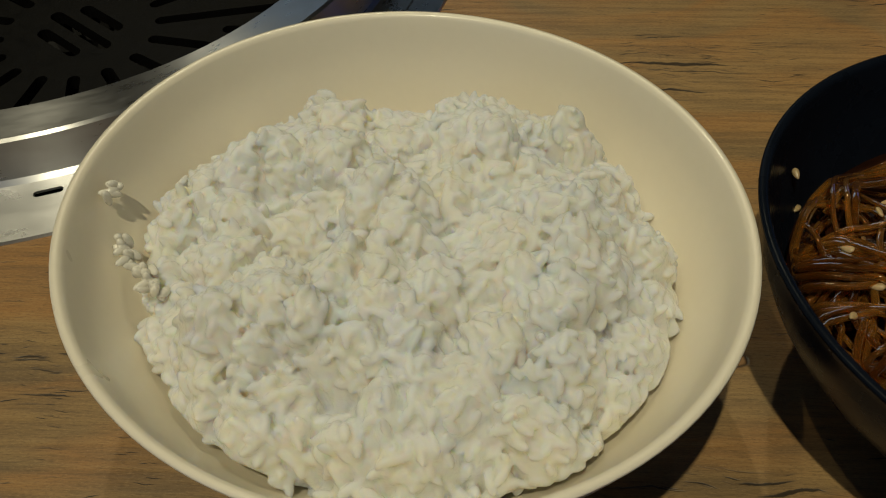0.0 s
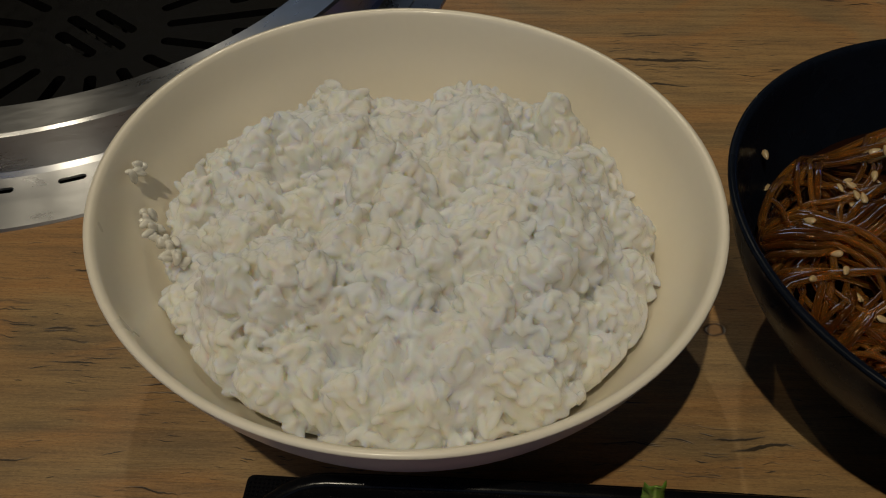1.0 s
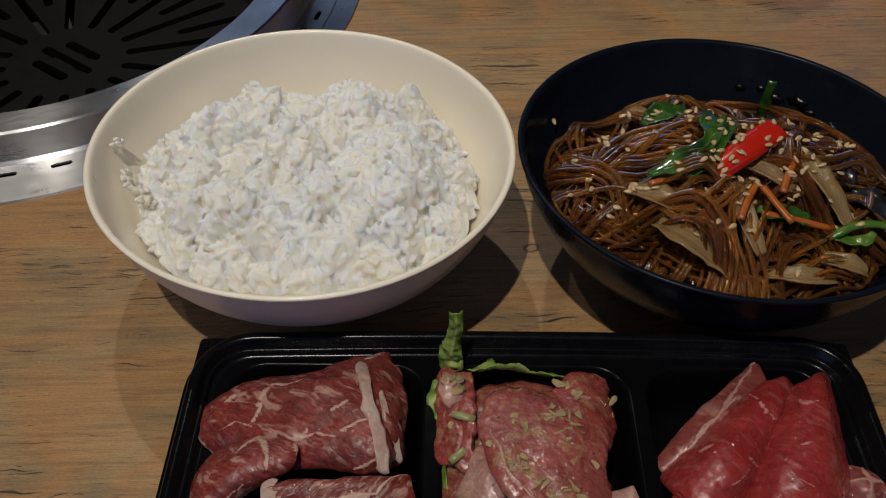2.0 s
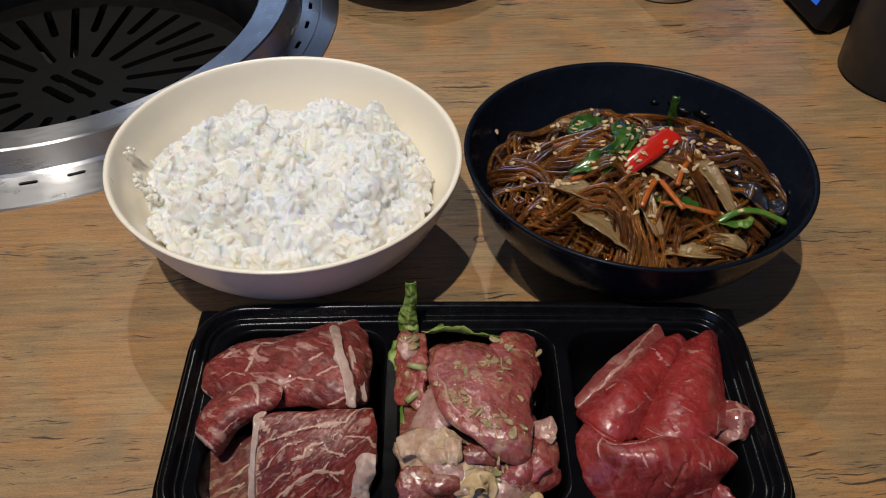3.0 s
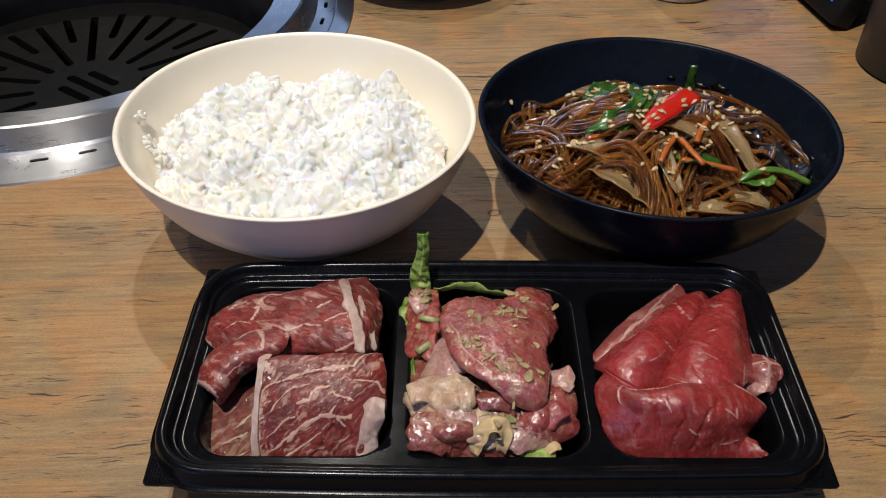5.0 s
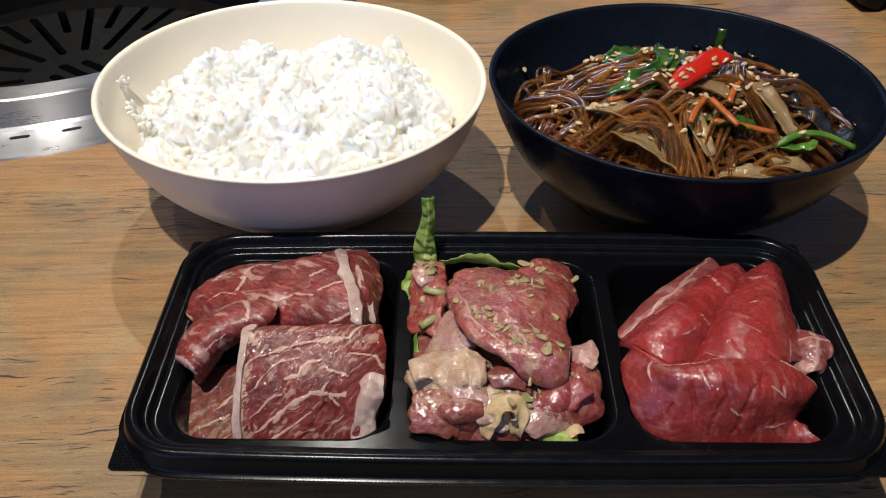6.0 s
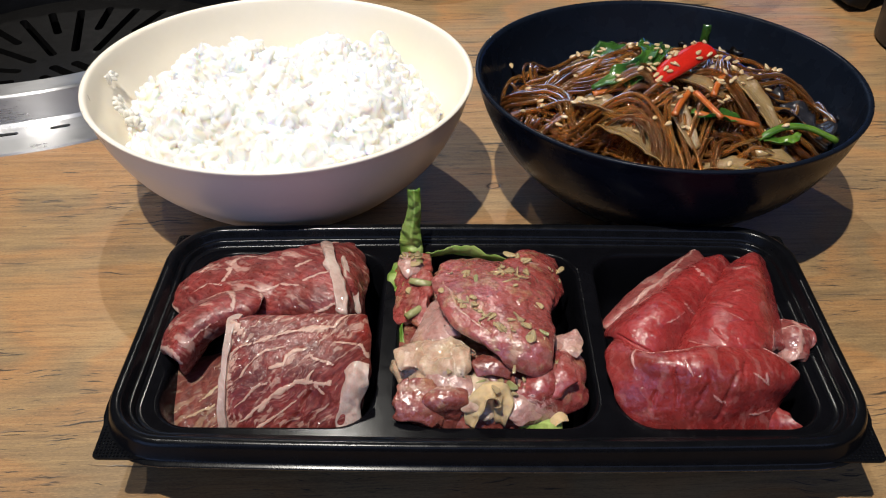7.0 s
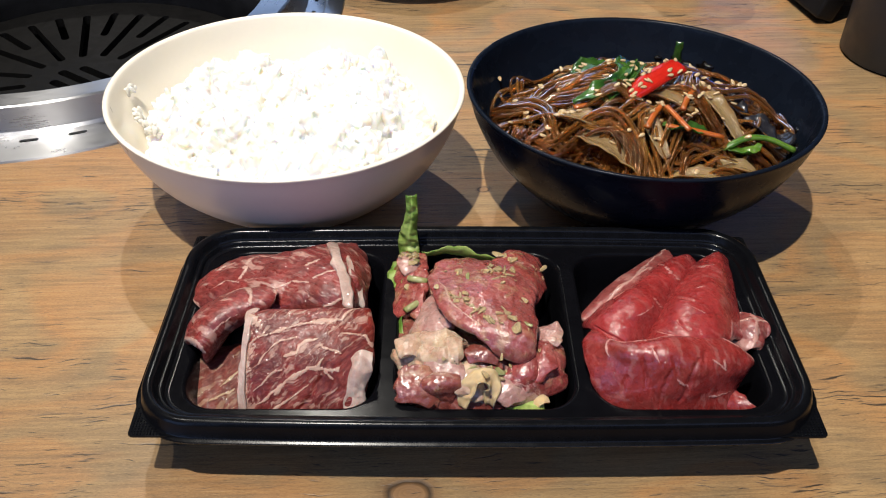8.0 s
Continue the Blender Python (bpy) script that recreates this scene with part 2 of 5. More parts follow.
def leaf_material(name, dark, light, vein=True, gloss=0.45):
    g = Graph(name)
    p = g.coords()
    n = g.noise(g.warp(p, 80, 0.006), 110, 3.0)
    col = g.mix(g.range(n, 0.35, 0.68), dark, light)
    if vein:
        uv = g.node("ShaderNodeSeparateXYZ", "X", {0: g.coords("UV")})
        rib = g.range(g.math("ABSOLUTE", g.math("SUBTRACT", uv, 0.5)), 0.10, 0.02)
        col = g.mix(g.math("MULTIPLY", rib, 0.3), col, tuple(min(1, c * 1.9 + 0.03) for c in light))
    g.base(col)
    g.set(Roughness=gloss, Subsurface_Weight=0.15, Subsurface_Radius=(0.001, 0.002, 0.0005), Subsurface_Scale=1.0)
    g.bump(n, 0.4, 0.001)
    return g.mat


def glassy_material(name, colour, through_part, rough=0.15):
    g = Graph(name)
    p = g.coords()
    n = g.noise(p, 240, 3.0)
    g.base(g.mix(g.range(n, 0.35, 0.65), tuple(c * 0.75 for c in colour), colour))
    g.set(Roughness=rough, Transmission_Weight=through_part, IOR=1.3, Subsurface_Weight=0.3, Subsurface_Radius=(0.003, 0.002, 0.001), Subsurface_Scale=1.0)
    g.bump(n, 0.5, 0.0007)
    return g.mat


def onion_material():
    g = Graph("cooked_onion")
    p = g.coords()
    uv = g.coords("UV")
    lines = g.noise(g.mapping(uv, (14, 1.2, 1)), 1.0, 3.0)
    n = g.noise(p, 75, 3.0)
    side = g.math("ABSOLUTE", g.math("SUBTRACT", g.node("ShaderNodeSeparateXYZ", "X", {0: uv}), 0.5))
    stain = g.math("MULTIPLY_ADD", side, 0.45, n)
    col = g.mix(g.range(lines, 0.3, 0.7), (0.38, 0.24, 0.090), (0.57, 0.43, 0.225))
    col = g.mix(g.range(stain, 0.60, 0.85, 0, 0.7), col, (0.36, 0.15, 0.030))
    g.base(col)
    g.set(Roughness=0.13, Subsurface_Weight=0.3, Subsurface_Radius=(0.004, 0.003, 0.001), Subsurface_Scale=1.0, Transmission_Weight=0.6)
    g.bump(g.math("MULTIPLY_ADD", g.noise(p, 650, 2.0), 1.2, lines), 0.45, 0.0007)
    return g.mat


M_WOOD = wood_material()
M_STEEL = steel_material()
M_IRON = plain_material("cast_iron", (0.0045, 0.0042, 0.004), 0.6, 0.0, 0.0, 0.3, 120, 0.5, spec=0.15)
M_SOOT = plain_material("sooty_steel", (0.006, 0.006, 0.007), 0.5, 0.0, 0.0, 0.3, 60, 0.2, spec=0.2)
M_CREAM = plain_material("cream_melamine", (0.850, 0.782, 0.645), 0.32, 0.0, 0.15, 0.015, 40, 0.015, 0.0)
M_BLACKWARE = plain_material("black_melamine", (0.0050, 0.0070, 0.0125), 0.27, 0.0, 0.0, 0.2, 90, 0.05, spec=0.09)
M_TRAY = plain_material("black_plastic", (0.0036, 0.0038, 0.0048), 0.20, 0.0, 0.0, 0.2, 180, 0.03, spec=0.15)
M_TABLET = plain_material("black_rubber", (0.006, 0.006, 0.007), 0.5, 0.0, 0.0, 0.2, 90, 0.1, spec=0.2)
M_DECK = plain_material("black_plastic_deck", (0.003, 0.003, 0.004), 0.17, 0.0, 0.0, 0.2, 180, 0.05, spec=0.06)
M_CELL = plain_material("black_plastic_cell", (0.003, 0.003, 0.004), 0.22, 0.0, 0.0, 0.2, 180, 0.05, spec=0.07)
M_CUP = plain_material("black_plastic_cup", (0.011, 0.016, 0.030), 0.45, 0.0, 0.0, 0.2, 90, 0.05, spec=0.5)
M_WALL = plain_material("dark_plaster", (0.035, 0.032, 0.030), 0.9, 0.0, 0.0, 0.15, 2, 0.2)
M_RICE = rice_material()
M_GRAIN = plain_material("rice_grain", (0.80, 0.77, 0.69), 0.25, 0, 0.3, 0.03, 200, 0.1)
M_NOODLE = noodle_material()
M_SAUCE = plain_material("soy_sauce", (0.030, 0.010, 0.004), 0.2, 0, 0.3, 0.3, 150, 0.4)
M_SMEAR = plain_material("dried_sauce", (0.0035, 0.0025, 0.002), 0.22, 0, 0.2, 0.3, 150, 0.2, spec=0.3)
M_ONION = onion_material()
M_MARBLED = meat_material("marbled_beef", (0.225, 0.024, 0.016), (0.115, 0.013, 0.009), (0.48, 0.310, 0.235), turn=-0.72, scale=330, flecks=0.60, fibres=0.55, brown=0.15, gloss=0.32, spec=0.26, raw=0.5, coat=0.22)
M_MARBLED_BACK = meat_material("marbled_beef_back", (0.270, 0.042, 0.036), (0.155, 0.026, 0.021), (0.48, 0.31, 0.25), turn=0.55, scale=170, flecks=0.6, fibres=0.55, brown=0.2, gloss=0.28, spec=0.32, raw=0.55, coat=0.3)
M_MARBLED_UNDER = meat_material("marbled_beef_under", (0.20, 0.032, 0.020), (0.12, 0.020, 0.012), (0.45, 0.320, 0.200), turn=-0.5, scale=190, flecks=0.4, brown=0.2, gloss=0.36, coat=0.2)
M_SEASONED = meat_material("seasoned_pork", (0.340, 0.088, 0.078), (0.240, 0.054, 0.046), (0.43, 0.25, 0.20), turn=0.9, scale=110, flecks=0.25, fibres=0.15, brown=0.15, gloss=0.2, spec=0.5, sauce=0.42, raw=0.35)
M_SEASONED_RED = meat_material("seasoned_pork_red", (0.340, 0.068, 0.058), (0.225, 0.040, 0.033), (0.43, 0.24, 0.20), turn=0.5, scale=110, flecks=0.2, fibres=0.2, brown=0.15, gloss=0.22, spec=0.5, sauce=0.42)
M_SEASONED_DARK = meat_material("seasoned_pork_dark", (0.265, 0.074, 0.054), (0.175, 0.042, 0.031), (0.48, 0.35, 0.25), turn=0.3, scale=90, flecks=0.45, fibres=0.15, brown=0.2, gloss=0.18, spec=0.5, sauce=0.42)
M_PALE = meat_material("seasoned_fat", (0.54, 0.405, 0.265), (0.45, 0.285, 0.195), (0.58, 0.45, 0.31), turn=0.2, scale=60, flecks=0.5, fibres=0.08, brown=0.06, gloss=0.2, spec=0.5, sauce=0.42)
M_BLUSH = meat_material("seasoned_pink_fat", (0.44, 0.26, 0.215), (0.36, 0.18, 0.15), (0.52, 0.38, 0.30), turn=0.2, scale=60, flecks=0.4, fibres=0.08, brown=0.05, gloss=0.2, spec=0.5, sauce=0.42)
M_LEAN = meat_material("lean_beef", (0.330, 0.036, 0.034), (0.245, 0.0220, 0.0205), (0.48, 0.22, 0.195), turn=0.8, scale=170, flecks=0.22, fibres=0.12, brown=0.10, gloss=0.24, spec=0.34, raw=0.8, coat=0.7)
M_LEAN_FRONT = meat_material("lean_beef_fold", (0.290, 0.034, 0.030), (0.205, 0.0200, 0.0170), (0.50, 0.27, 0.235), turn=1.3, scale=170, flecks=0.2, fibres=0.12, brown=0.35, gloss=0.24, spec=0.34, raw=0.8, coat=0.7)
M_LEAN_EDGE = meat_material("lean_beef_rim", (0.29, 0.070, 0.062), (0.19, 0.040, 0.036), (0.42, 0.24, 0.20), turn=0.7, scale=120, flecks=0.5, fibres=0.15, brown=0.1, gloss=0.30, spec=0.4)
M_FAT = meat_material("beef_fat", (0.50, 0.37, 0.31), (0.42, 0.28, 0.23), (0.56, 0.44, 0.37), turn=1.2, scale=120, flecks=0.5, fibres=0.1, brown=0.05, gloss=0.40)
M_BIT = glassy_material("minced_onion", (0.52, 0.385, 0.200), 0.2, 0.08)
M_PETAL = glassy_material("raw_onion", (0.66, 0.480, 0.260), 0.1)
M_LETTUCE = leaf_material("lettuce", (0.105, 0.195, 0.018), (0.320, 0.400, 0.105))
M_GREEN = leaf_material("cooked_greens", (0.008, 0.032, 0.006), (0.050, 0.115, 0.014), False, 0.16)
M_SCALLION = leaf_material("scallion", (0.04, 0.105, 0.008), (0.12, 0.20, 0.025), False, 0.22)
M_SCALLION_PALE = leaf_material("scallion_stem", (0.20, 0.20, 0.07), (0.31, 0.30, 0.14), False, 0.2)
M_PEPPER = plain_material("red_pepper", (0.42, 0.014, 0.006), 0.18, 0, 0.5, 0.15, 120, 0.1, 0.25)
M_CARROT = plain_material("carrot", (0.33, 0.085, 0.010), 0.25, 0, 0.4, 0.2, 150, 0.2, 0.25)
M_SESAME = plain_material("sesame", (0.46, 0.33, 0.17), 0.38, 0, 0.2, 0.2, 200, 0.1, 0.2)
M_MUSHROOM = plain_material("black_fungus", (0.014, 0.014, 0.018), 0.22, 0, 0.5, 0.3, 150, 0.2)


DAYLIGHT = Graph("daylit_pane")
DAYLIGHT.base((0.5, 0.5, 0.5))
DAYLIGHT.set(Emission_Color=(0.62, 0.74, 1.0, 1), Emission_Strength=0.5, Roughness=0.2)
M_DAYLIGHT = DAYLIGHT.mat


# ---- building helpers ----
def finish(bm, name, material, parent=None, label="", smooth=True):
    bmesh.ops.recalc_face_normals(bm, faces=bm.faces[:])
    me = bpy.data.meshes.new(name)
    bm.to_mesh(me)
    bm.free()
    me.materials.append(material)
    for f in me.polygons:
        f.use_smooth = smooth
    ob = new(name, me)
    if parent:
        ob.parent = parent
    if label:
        ob["label"] = label
    return ob


def part(name, bm, material, parent, label="", smooth=True):
    return finish(bm, name, material, parent, label, smooth)


def thing(name, m, label, category, group=""):
    ob = new(name)
    ob.matrix_world = m
    return tagged(ob, label, category, group)


def sharp(ob, degrees=35):
    """Keep creases crisp on a smooth mesh."""
    ob.data.set_sharp_from_angle(angle=radians(degrees))
    return ob


def thicken(ob, thickness, offset=-1.0):
    mod = ob.modifiers.new("thickness", "SOLIDIFY")
    mod.thickness, mod.offset = thickness, offset
    return ob


def lathe(profile, n=96, a=1.0, b=1.0, closed=False):
    """A body of revolution about z, its plan scaled to an oval by a and b."""
    bm = bmesh.new()
    rings = []
    for r, z in profile:
        if r < 1e-6:
            rings.append([bm.verts.new((0, 0, z))])
        else:
            rings.append([bm.verts.new((a * r * math.cos(2 * math.pi * i / n), b * r * math.sin(2 * math.pi * i / n), z)) for i in range(n)])
    pairs = list(zip(rings, rings[1:]))
    if closed:
        pairs.append((rings[-1], rings[0]))
    for p, q in pairs:
        for i in range(n):
            j = (i + 1) % n
            if len(p) == 1 and len(q) > 1:
                bm.faces.new((p[0], q[i], q[j]))
            elif len(q) == 1 and len(p) > 1:
                bm.faces.new((p[i], q[0], p[j]))
            elif len(p) > 1:
                bm.faces.new((p[i], q[i], q[j], p[j]))
    return bm


def arc(points, n=6):
    """A smooth curve (Catmull-Rom) through a few points of any dimension."""
    pts = [np.array(p, float) for p in points]
    pts = [2 * pts[0] - pts[1], *pts, 2 * pts[-1] - pts[-2]]
    out = []
    for k in range(1, len(pts) - 2):
        p0, p1, p2, p3 = pts[k - 1 : k + 3]
        for i in range(n):
            t = i / n
            out.append(0.5 * (2 * p1 + (p2 - p0) * t + (2 * p0 - 5 * p1 + 4 * p2 - p3) * t * t + (3 * p1 - p0 - 3 * p2 + p3) * t**3))
    out.append(pts[-2])
    return out


def rounded(hx, hy, r, bow=0.0, n=8):
    """Points of a rectangle with round corners, its long sides bowed out."""
    pts = []
    for cx, cy, start in ((hx - r, hy - r, 0), (r - hx, hy - r, 90), (r - hx, r - hy, 180), (hx - r, r - hy, 270)):
        for i in range(n + 1):
            a = radians(start + 90 * i / n)
            pts.append((cx + r * math.cos(a), cy + r * math.sin(a)))
    dense = []
    for k, p in enumerate(pts):
        q = pts[(k + 1) % len(pts)]
        steps = 10 if abs(p[0] - q[0]) > 0.02 else 1
        dense += [(p[0] + (q[0] - p[0]) * i / steps, p[1] + (q[1] - p[1]) * i / steps) for i in range(steps)]
    return [(x, y - math.copysign(bow * (x / hx) ** 2, y)) for x, y in dense]


def loft(bm, loops):
    rings = [[bm.verts.new(p) for p in loop] for loop in loops]
    for a, b in zip(rings, rings[1:]):
        for i in range(len(a)):
            j = (i + 1) % len(a)
            bm.faces.new((a[i], a[j], b[j], b[i]))
    return rings


def tube(points, radii, sides=8, flat=1.0, cap=True):
    """Vertices and faces of a round or flattened tube along points."""
    pts = [Vector(p) for p in points]
    verts, faces = [], []
    side = None
    for i, p in enumerate(pts):
        d = (pts[min(i + 1, len(pts) - 1)] - pts[max(i - 1, 0)]).normalized()
        side = d.cross(Vector((0, 0, 1))) if side is None else side - d * side.dot(d)
        if side.length < 1e-6:
            side = d.cross(Vector((1, 0, 0)))
        side.normalize()
        up = side.cross(d)
        r = radii[i] if isinstance(radii, (list, tuple)) else radii
        for k in range(sides):
            a = 2 * math.pi * k / sides
            verts.append(p + side * (r * math.cos(a)) + up * (r * flat * math.sin(a)))
    for i in range(len(pts) - 1):
        for k in range(sides):
            m = (k + 1) % sides
            faces.append((i * sides + k, i * sides + m, (i + 1) * sides + m, (i + 1) * sides + k))
    if cap:
        faces.append(tuple(range(sides)))
        faces.append(tuple(range((len(pts) - 1) * sides, len(pts) * sides)))
    return verts, faces


def tube_bm(points, radii, sides=10, flat=1.0):
    bm = bmesh.new()
    verts, faces = tube(points, radii, sides, flat)
    vs = [bm.verts.new(v) for v in verts]
    for f in faces:
        bm.faces.new([vs[i] for i in f])
    return bm


def wobble(p, scale, amount, seed=0.0):
    return amount * noise.noise(Vector((p[0] * scale + seed, p[1] * scale - seed, p[2] * scale + 2 * seed)))


def slab(corners, thick, lift, seed, nu=34, nv=34, ragged=0.0016, soft=0.35, fine=0.0005):
    """A thin slice: four corners (near-left, near-right, far-right, far-left), a lift(u, v) in metres, ragged rounded edges."""
    bm = bmesh.new()
    uvl = bm.loops.layers.uv.new("uv")
    c = [Vector(p) for p in corners]
    top, bottom, uv = [], [], {}
    for j in range(nv + 1):
        for i in range(nu + 1):
            s, t = 2 * i / nu - 1, 2 * j / nv - 1
            # gather samples towards the edges so that the rim rounds off
            s, t = math.sin(s * math.pi / 2) * 0.35 + s * 0.65, math.sin(t * math.pi / 2) * 0.35 + t * 0.65
            x, y = s * math.sqrt(1 - soft * t * t / 2), t * math.sqrt(1 - soft * s * s / 2)
            u, v = (x + 1) / 2, (y + 1) / 2
            p = c[0] * (1 - u) * (1 - v) + c[1] * u * (1 - v) + c[2] * u * v + c[3] * (1 - u) * v
            m = max(abs(s), abs(t))
            e = m**4
            p = p + Vector((wobble(p, 170, ragged * e, seed) + wobble(p, 60, ragged * 1.6 * e, seed + 5), wobble(p, 170, ragged * e, seed + 9) + wobble(p, 60, ragged * 1.6 * e, seed + 13), 0))
            p.z += lift(u, v) + wobble(p, 130, fine, seed + 3) + wobble(p, 45, fine * 2.2, seed + 4)
            h = thick * 0.5 * math.sqrt(max(0.06, 1 - m**7))
            a, b = bm.verts.new(p + Vector((0, 0, h))), bm.verts.new(p - Vector((0, 0, h)))
            top.append(a)
            bottom.append(b)
            uv[a] = uv[b] = (u, v)
    w = nu + 1
    for j in range(nv):
        for i in range(nu):
            k = j * w + i
            bm.faces.new((top[k], top[k + 1], top[k + w + 1], top[k + w]))
            bm.faces.new((bottom[k], bottom[k + w], bottom[k + w + 1], bottom[k + 1]))
    rim = [i for i in range(w)] + [j * w + nu for j in range(1, nv + 1)] + [nv * w + i for i in range(nu - 1, -1, -1)] + [j * w for j in range(nv - 1, 0, -1)]
    for a, b in zip(rim, rim[1:] + rim[:1]):
        bm.faces.new((top[a], bottom[a], bottom[b], top[b]))
    for f in bm.faces:
        for l in f.loops:
            l[uvl].uv = uv[l.vert]
    return bm


def weights(k, t):
    """Rows of weights of a smooth curve (Catmull-Rom) through k points, for places t from 0 to 1."""
    n = k - 1
    x = np.clip(t, 0, 1) * n
    i = np.minimum(x.astype(int), n - 1)
    f = x - i
    cubic = 0.5 * np.stack([-f + 2 * f**2 - f**3, 2 - 5 * f**2 + 3 * f**3, f + 4 * f**2 - 3 * f**3, -(f**2) + f**3], 1)
    wide = np.zeros((len(t), k + 2))
    for c in range(4):
        wide[np.arange(len(t)), i + c] += cubic[:, c]
    inner = wide[:, 1:-1].copy()
    inner[:, 0] += 2 * wide[:, 0]
    inner[:, 1] -= wide[:, 0]
    inner[:, -1] += 2 * wide[:, -1]
    inner[:, -2] -= wide[:, -1]
    return inner


def sheet(name, net, thick, seed, material, n=72, ragged=0.0012, soft=0.3, fine=0.0004, fat=(), groove=(), depth=0.0008, fold=0.0, line=1.0, parent=None, label=""):
    """A draped slice: a smooth surface over a small net of points (near row first), with thickness, ragged rounded edges, lines of fat and grooves."""
    net = np.array(net)
    s, t = np.meshgrid(np.linspace(-1, 1, n + 1), np.linspace(-1, 1, n + 1))
    s, t = np.sin(s * np.pi / 2).ravel() * 0.3 + s.ravel() * 0.7, np.sin(t * np.pi / 2).ravel() * 0.3 + t.ravel() * 0.7
    u, v = (s * np.sqrt(1 - soft * t * t / 2) + 1) / 2, (t * np.sqrt(1 - soft * s * s / 2) + 1) / 2
    p = np.einsum("nr,nc,rcd->nd", weights(net.shape[0], v), weights(net.shape[1], u), net)
    grid = p.reshape(n + 1, n + 1, 3)
    du, dv = np.gradient(grid, axis=1).reshape(-1, 3), np.gradient(grid, axis=0).reshape(-1, 3)
    across, along = np.linalg.norm(du.reshape(n + 1, n + 1, 3), axis=2).sum(1).mean(), np.linalg.norm(dv.reshape(n + 1, n + 1, 3), axis=2).sum(0).mean()
    nor = np.cross(du, dv)
    nor /= np.maximum(np.linalg.norm(nor, axis=1, keepdims=True), 1e-12)
    du, dv = du / np.linalg.norm(du, axis=1, keepdims=True), dv / np.linalg.norm(dv, axis=1, keepdims=True)

    drift = np.array([(wobble(c, 90, 0.0014, seed + 21) + wobble(c, 380, 0.0004, seed + 23), wobble(c, 90, 0.0014, seed + 25) + wobble(c, 380, 0.0004, seed + 27)) for c in p])
    swell = np.array([1.0 + wobble(c, 240, 0.8, seed + 29) for c in p])

    def nearness(lines):
        best = np.full(len(p), -1.5)
        q = np.stack([u * across, v * along], 1) + drift
        for width, *pts in lines:
            pts = [np.array((a * across, b * along)) for a, b in pts]
            for i, (a, b) in enumerate(zip(pts, pts[1:])):
                d = b - a
                f = np.clip(((q - a) @ d) / max(d @ d, 1e-12), 0, 1)
                taper = 0.45 + 0.55 * np.sin(np.pi * (0.12 + 0.76 * (i + f) / (len(pts) - 1)))
                best = np.maximum(best, 1 - np.linalg.norm(q - a - f[:, None] * d, axis=1) / (line * width * taper * swell))
        return best

    rim = np.maximum(np.abs(s), np.abs(t))
    e = rim**5
    rag = np.array([(wobble(c, 190, 1.0, seed) + wobble(c, 65, 1.5, seed + 5), wobble(c, 190, 1.0, seed + 9) + wobble(c, 65, 1.5, seed + 13), wobble(c, 140, 1.0, seed + 3) + wobble(c, 50, 2.0, seed + 4) + wobble(c, 420, 0.3, seed + 6)) for c in p])
    p = p + (du * rag[:, :1] + dv * rag[:, 1:2]) * (ragged * e)[:, None] + nor * (rag[:, 2:] * fine)
    if fold:
        crease = np.array([max(0.0, 1.0 - 5.0 * abs(wobble(c, 75, 1.0, seed + 33))) for c in p])
        p = p - nor * (fold * crease**1.5)[:, None]
    if groove:
        p = p - nor * (depth * np.clip(nearness(groove), 0, 1) ** 1.5)[:, None]
    veins = nearness(fat) if fat else np.full(len(p), -1.5)
    p = p + nor * (0.00025 * np.clip(veins, 0, 1))[:, None]
    h = (thick * 0.5 * np.sqrt(np.maximum(0.05, 1 - rim**9)))[:, None]
    w, count = n + 1, len(p)
    k = (np.arange(n)[:, None] * w + np.arange(n)[None, :]).ravel()
    faces = np.stack([k, k + 1, k + w + 1, k + w], 1).tolist() + (np.stack([k, k + w, k + w + 1, k + 1], 1) + count).tolist()
    ring = list(range(w)) + [j * w + n for j in range(1, w)] + [n * w + i for i in range(n - 1, -1, -1)] + [j * w for j in range(n - 1, 0, -1)]
    faces += [(a, a + count, b + count, b) for a, b in zip(ring, ring[1:] + ring[:1])]
    me = bpy.data.meshes.new(name)
    me.from_pydata(np.concatenate([p + nor * h, p - nor * h]).tolist(), [], faces)
    me.attributes.new("fat", "FLOAT", "POINT").data.foreach_set("value", np.concatenate([veins, veins]))
    me.materials.append(material)
    me.polygons.foreach_set("use_smooth", [True] * len(me.polygons))
    me.update()
    ob = new(name, me)
    ob.parent = parent
    if label:
        ob["label"] = label
    return ob


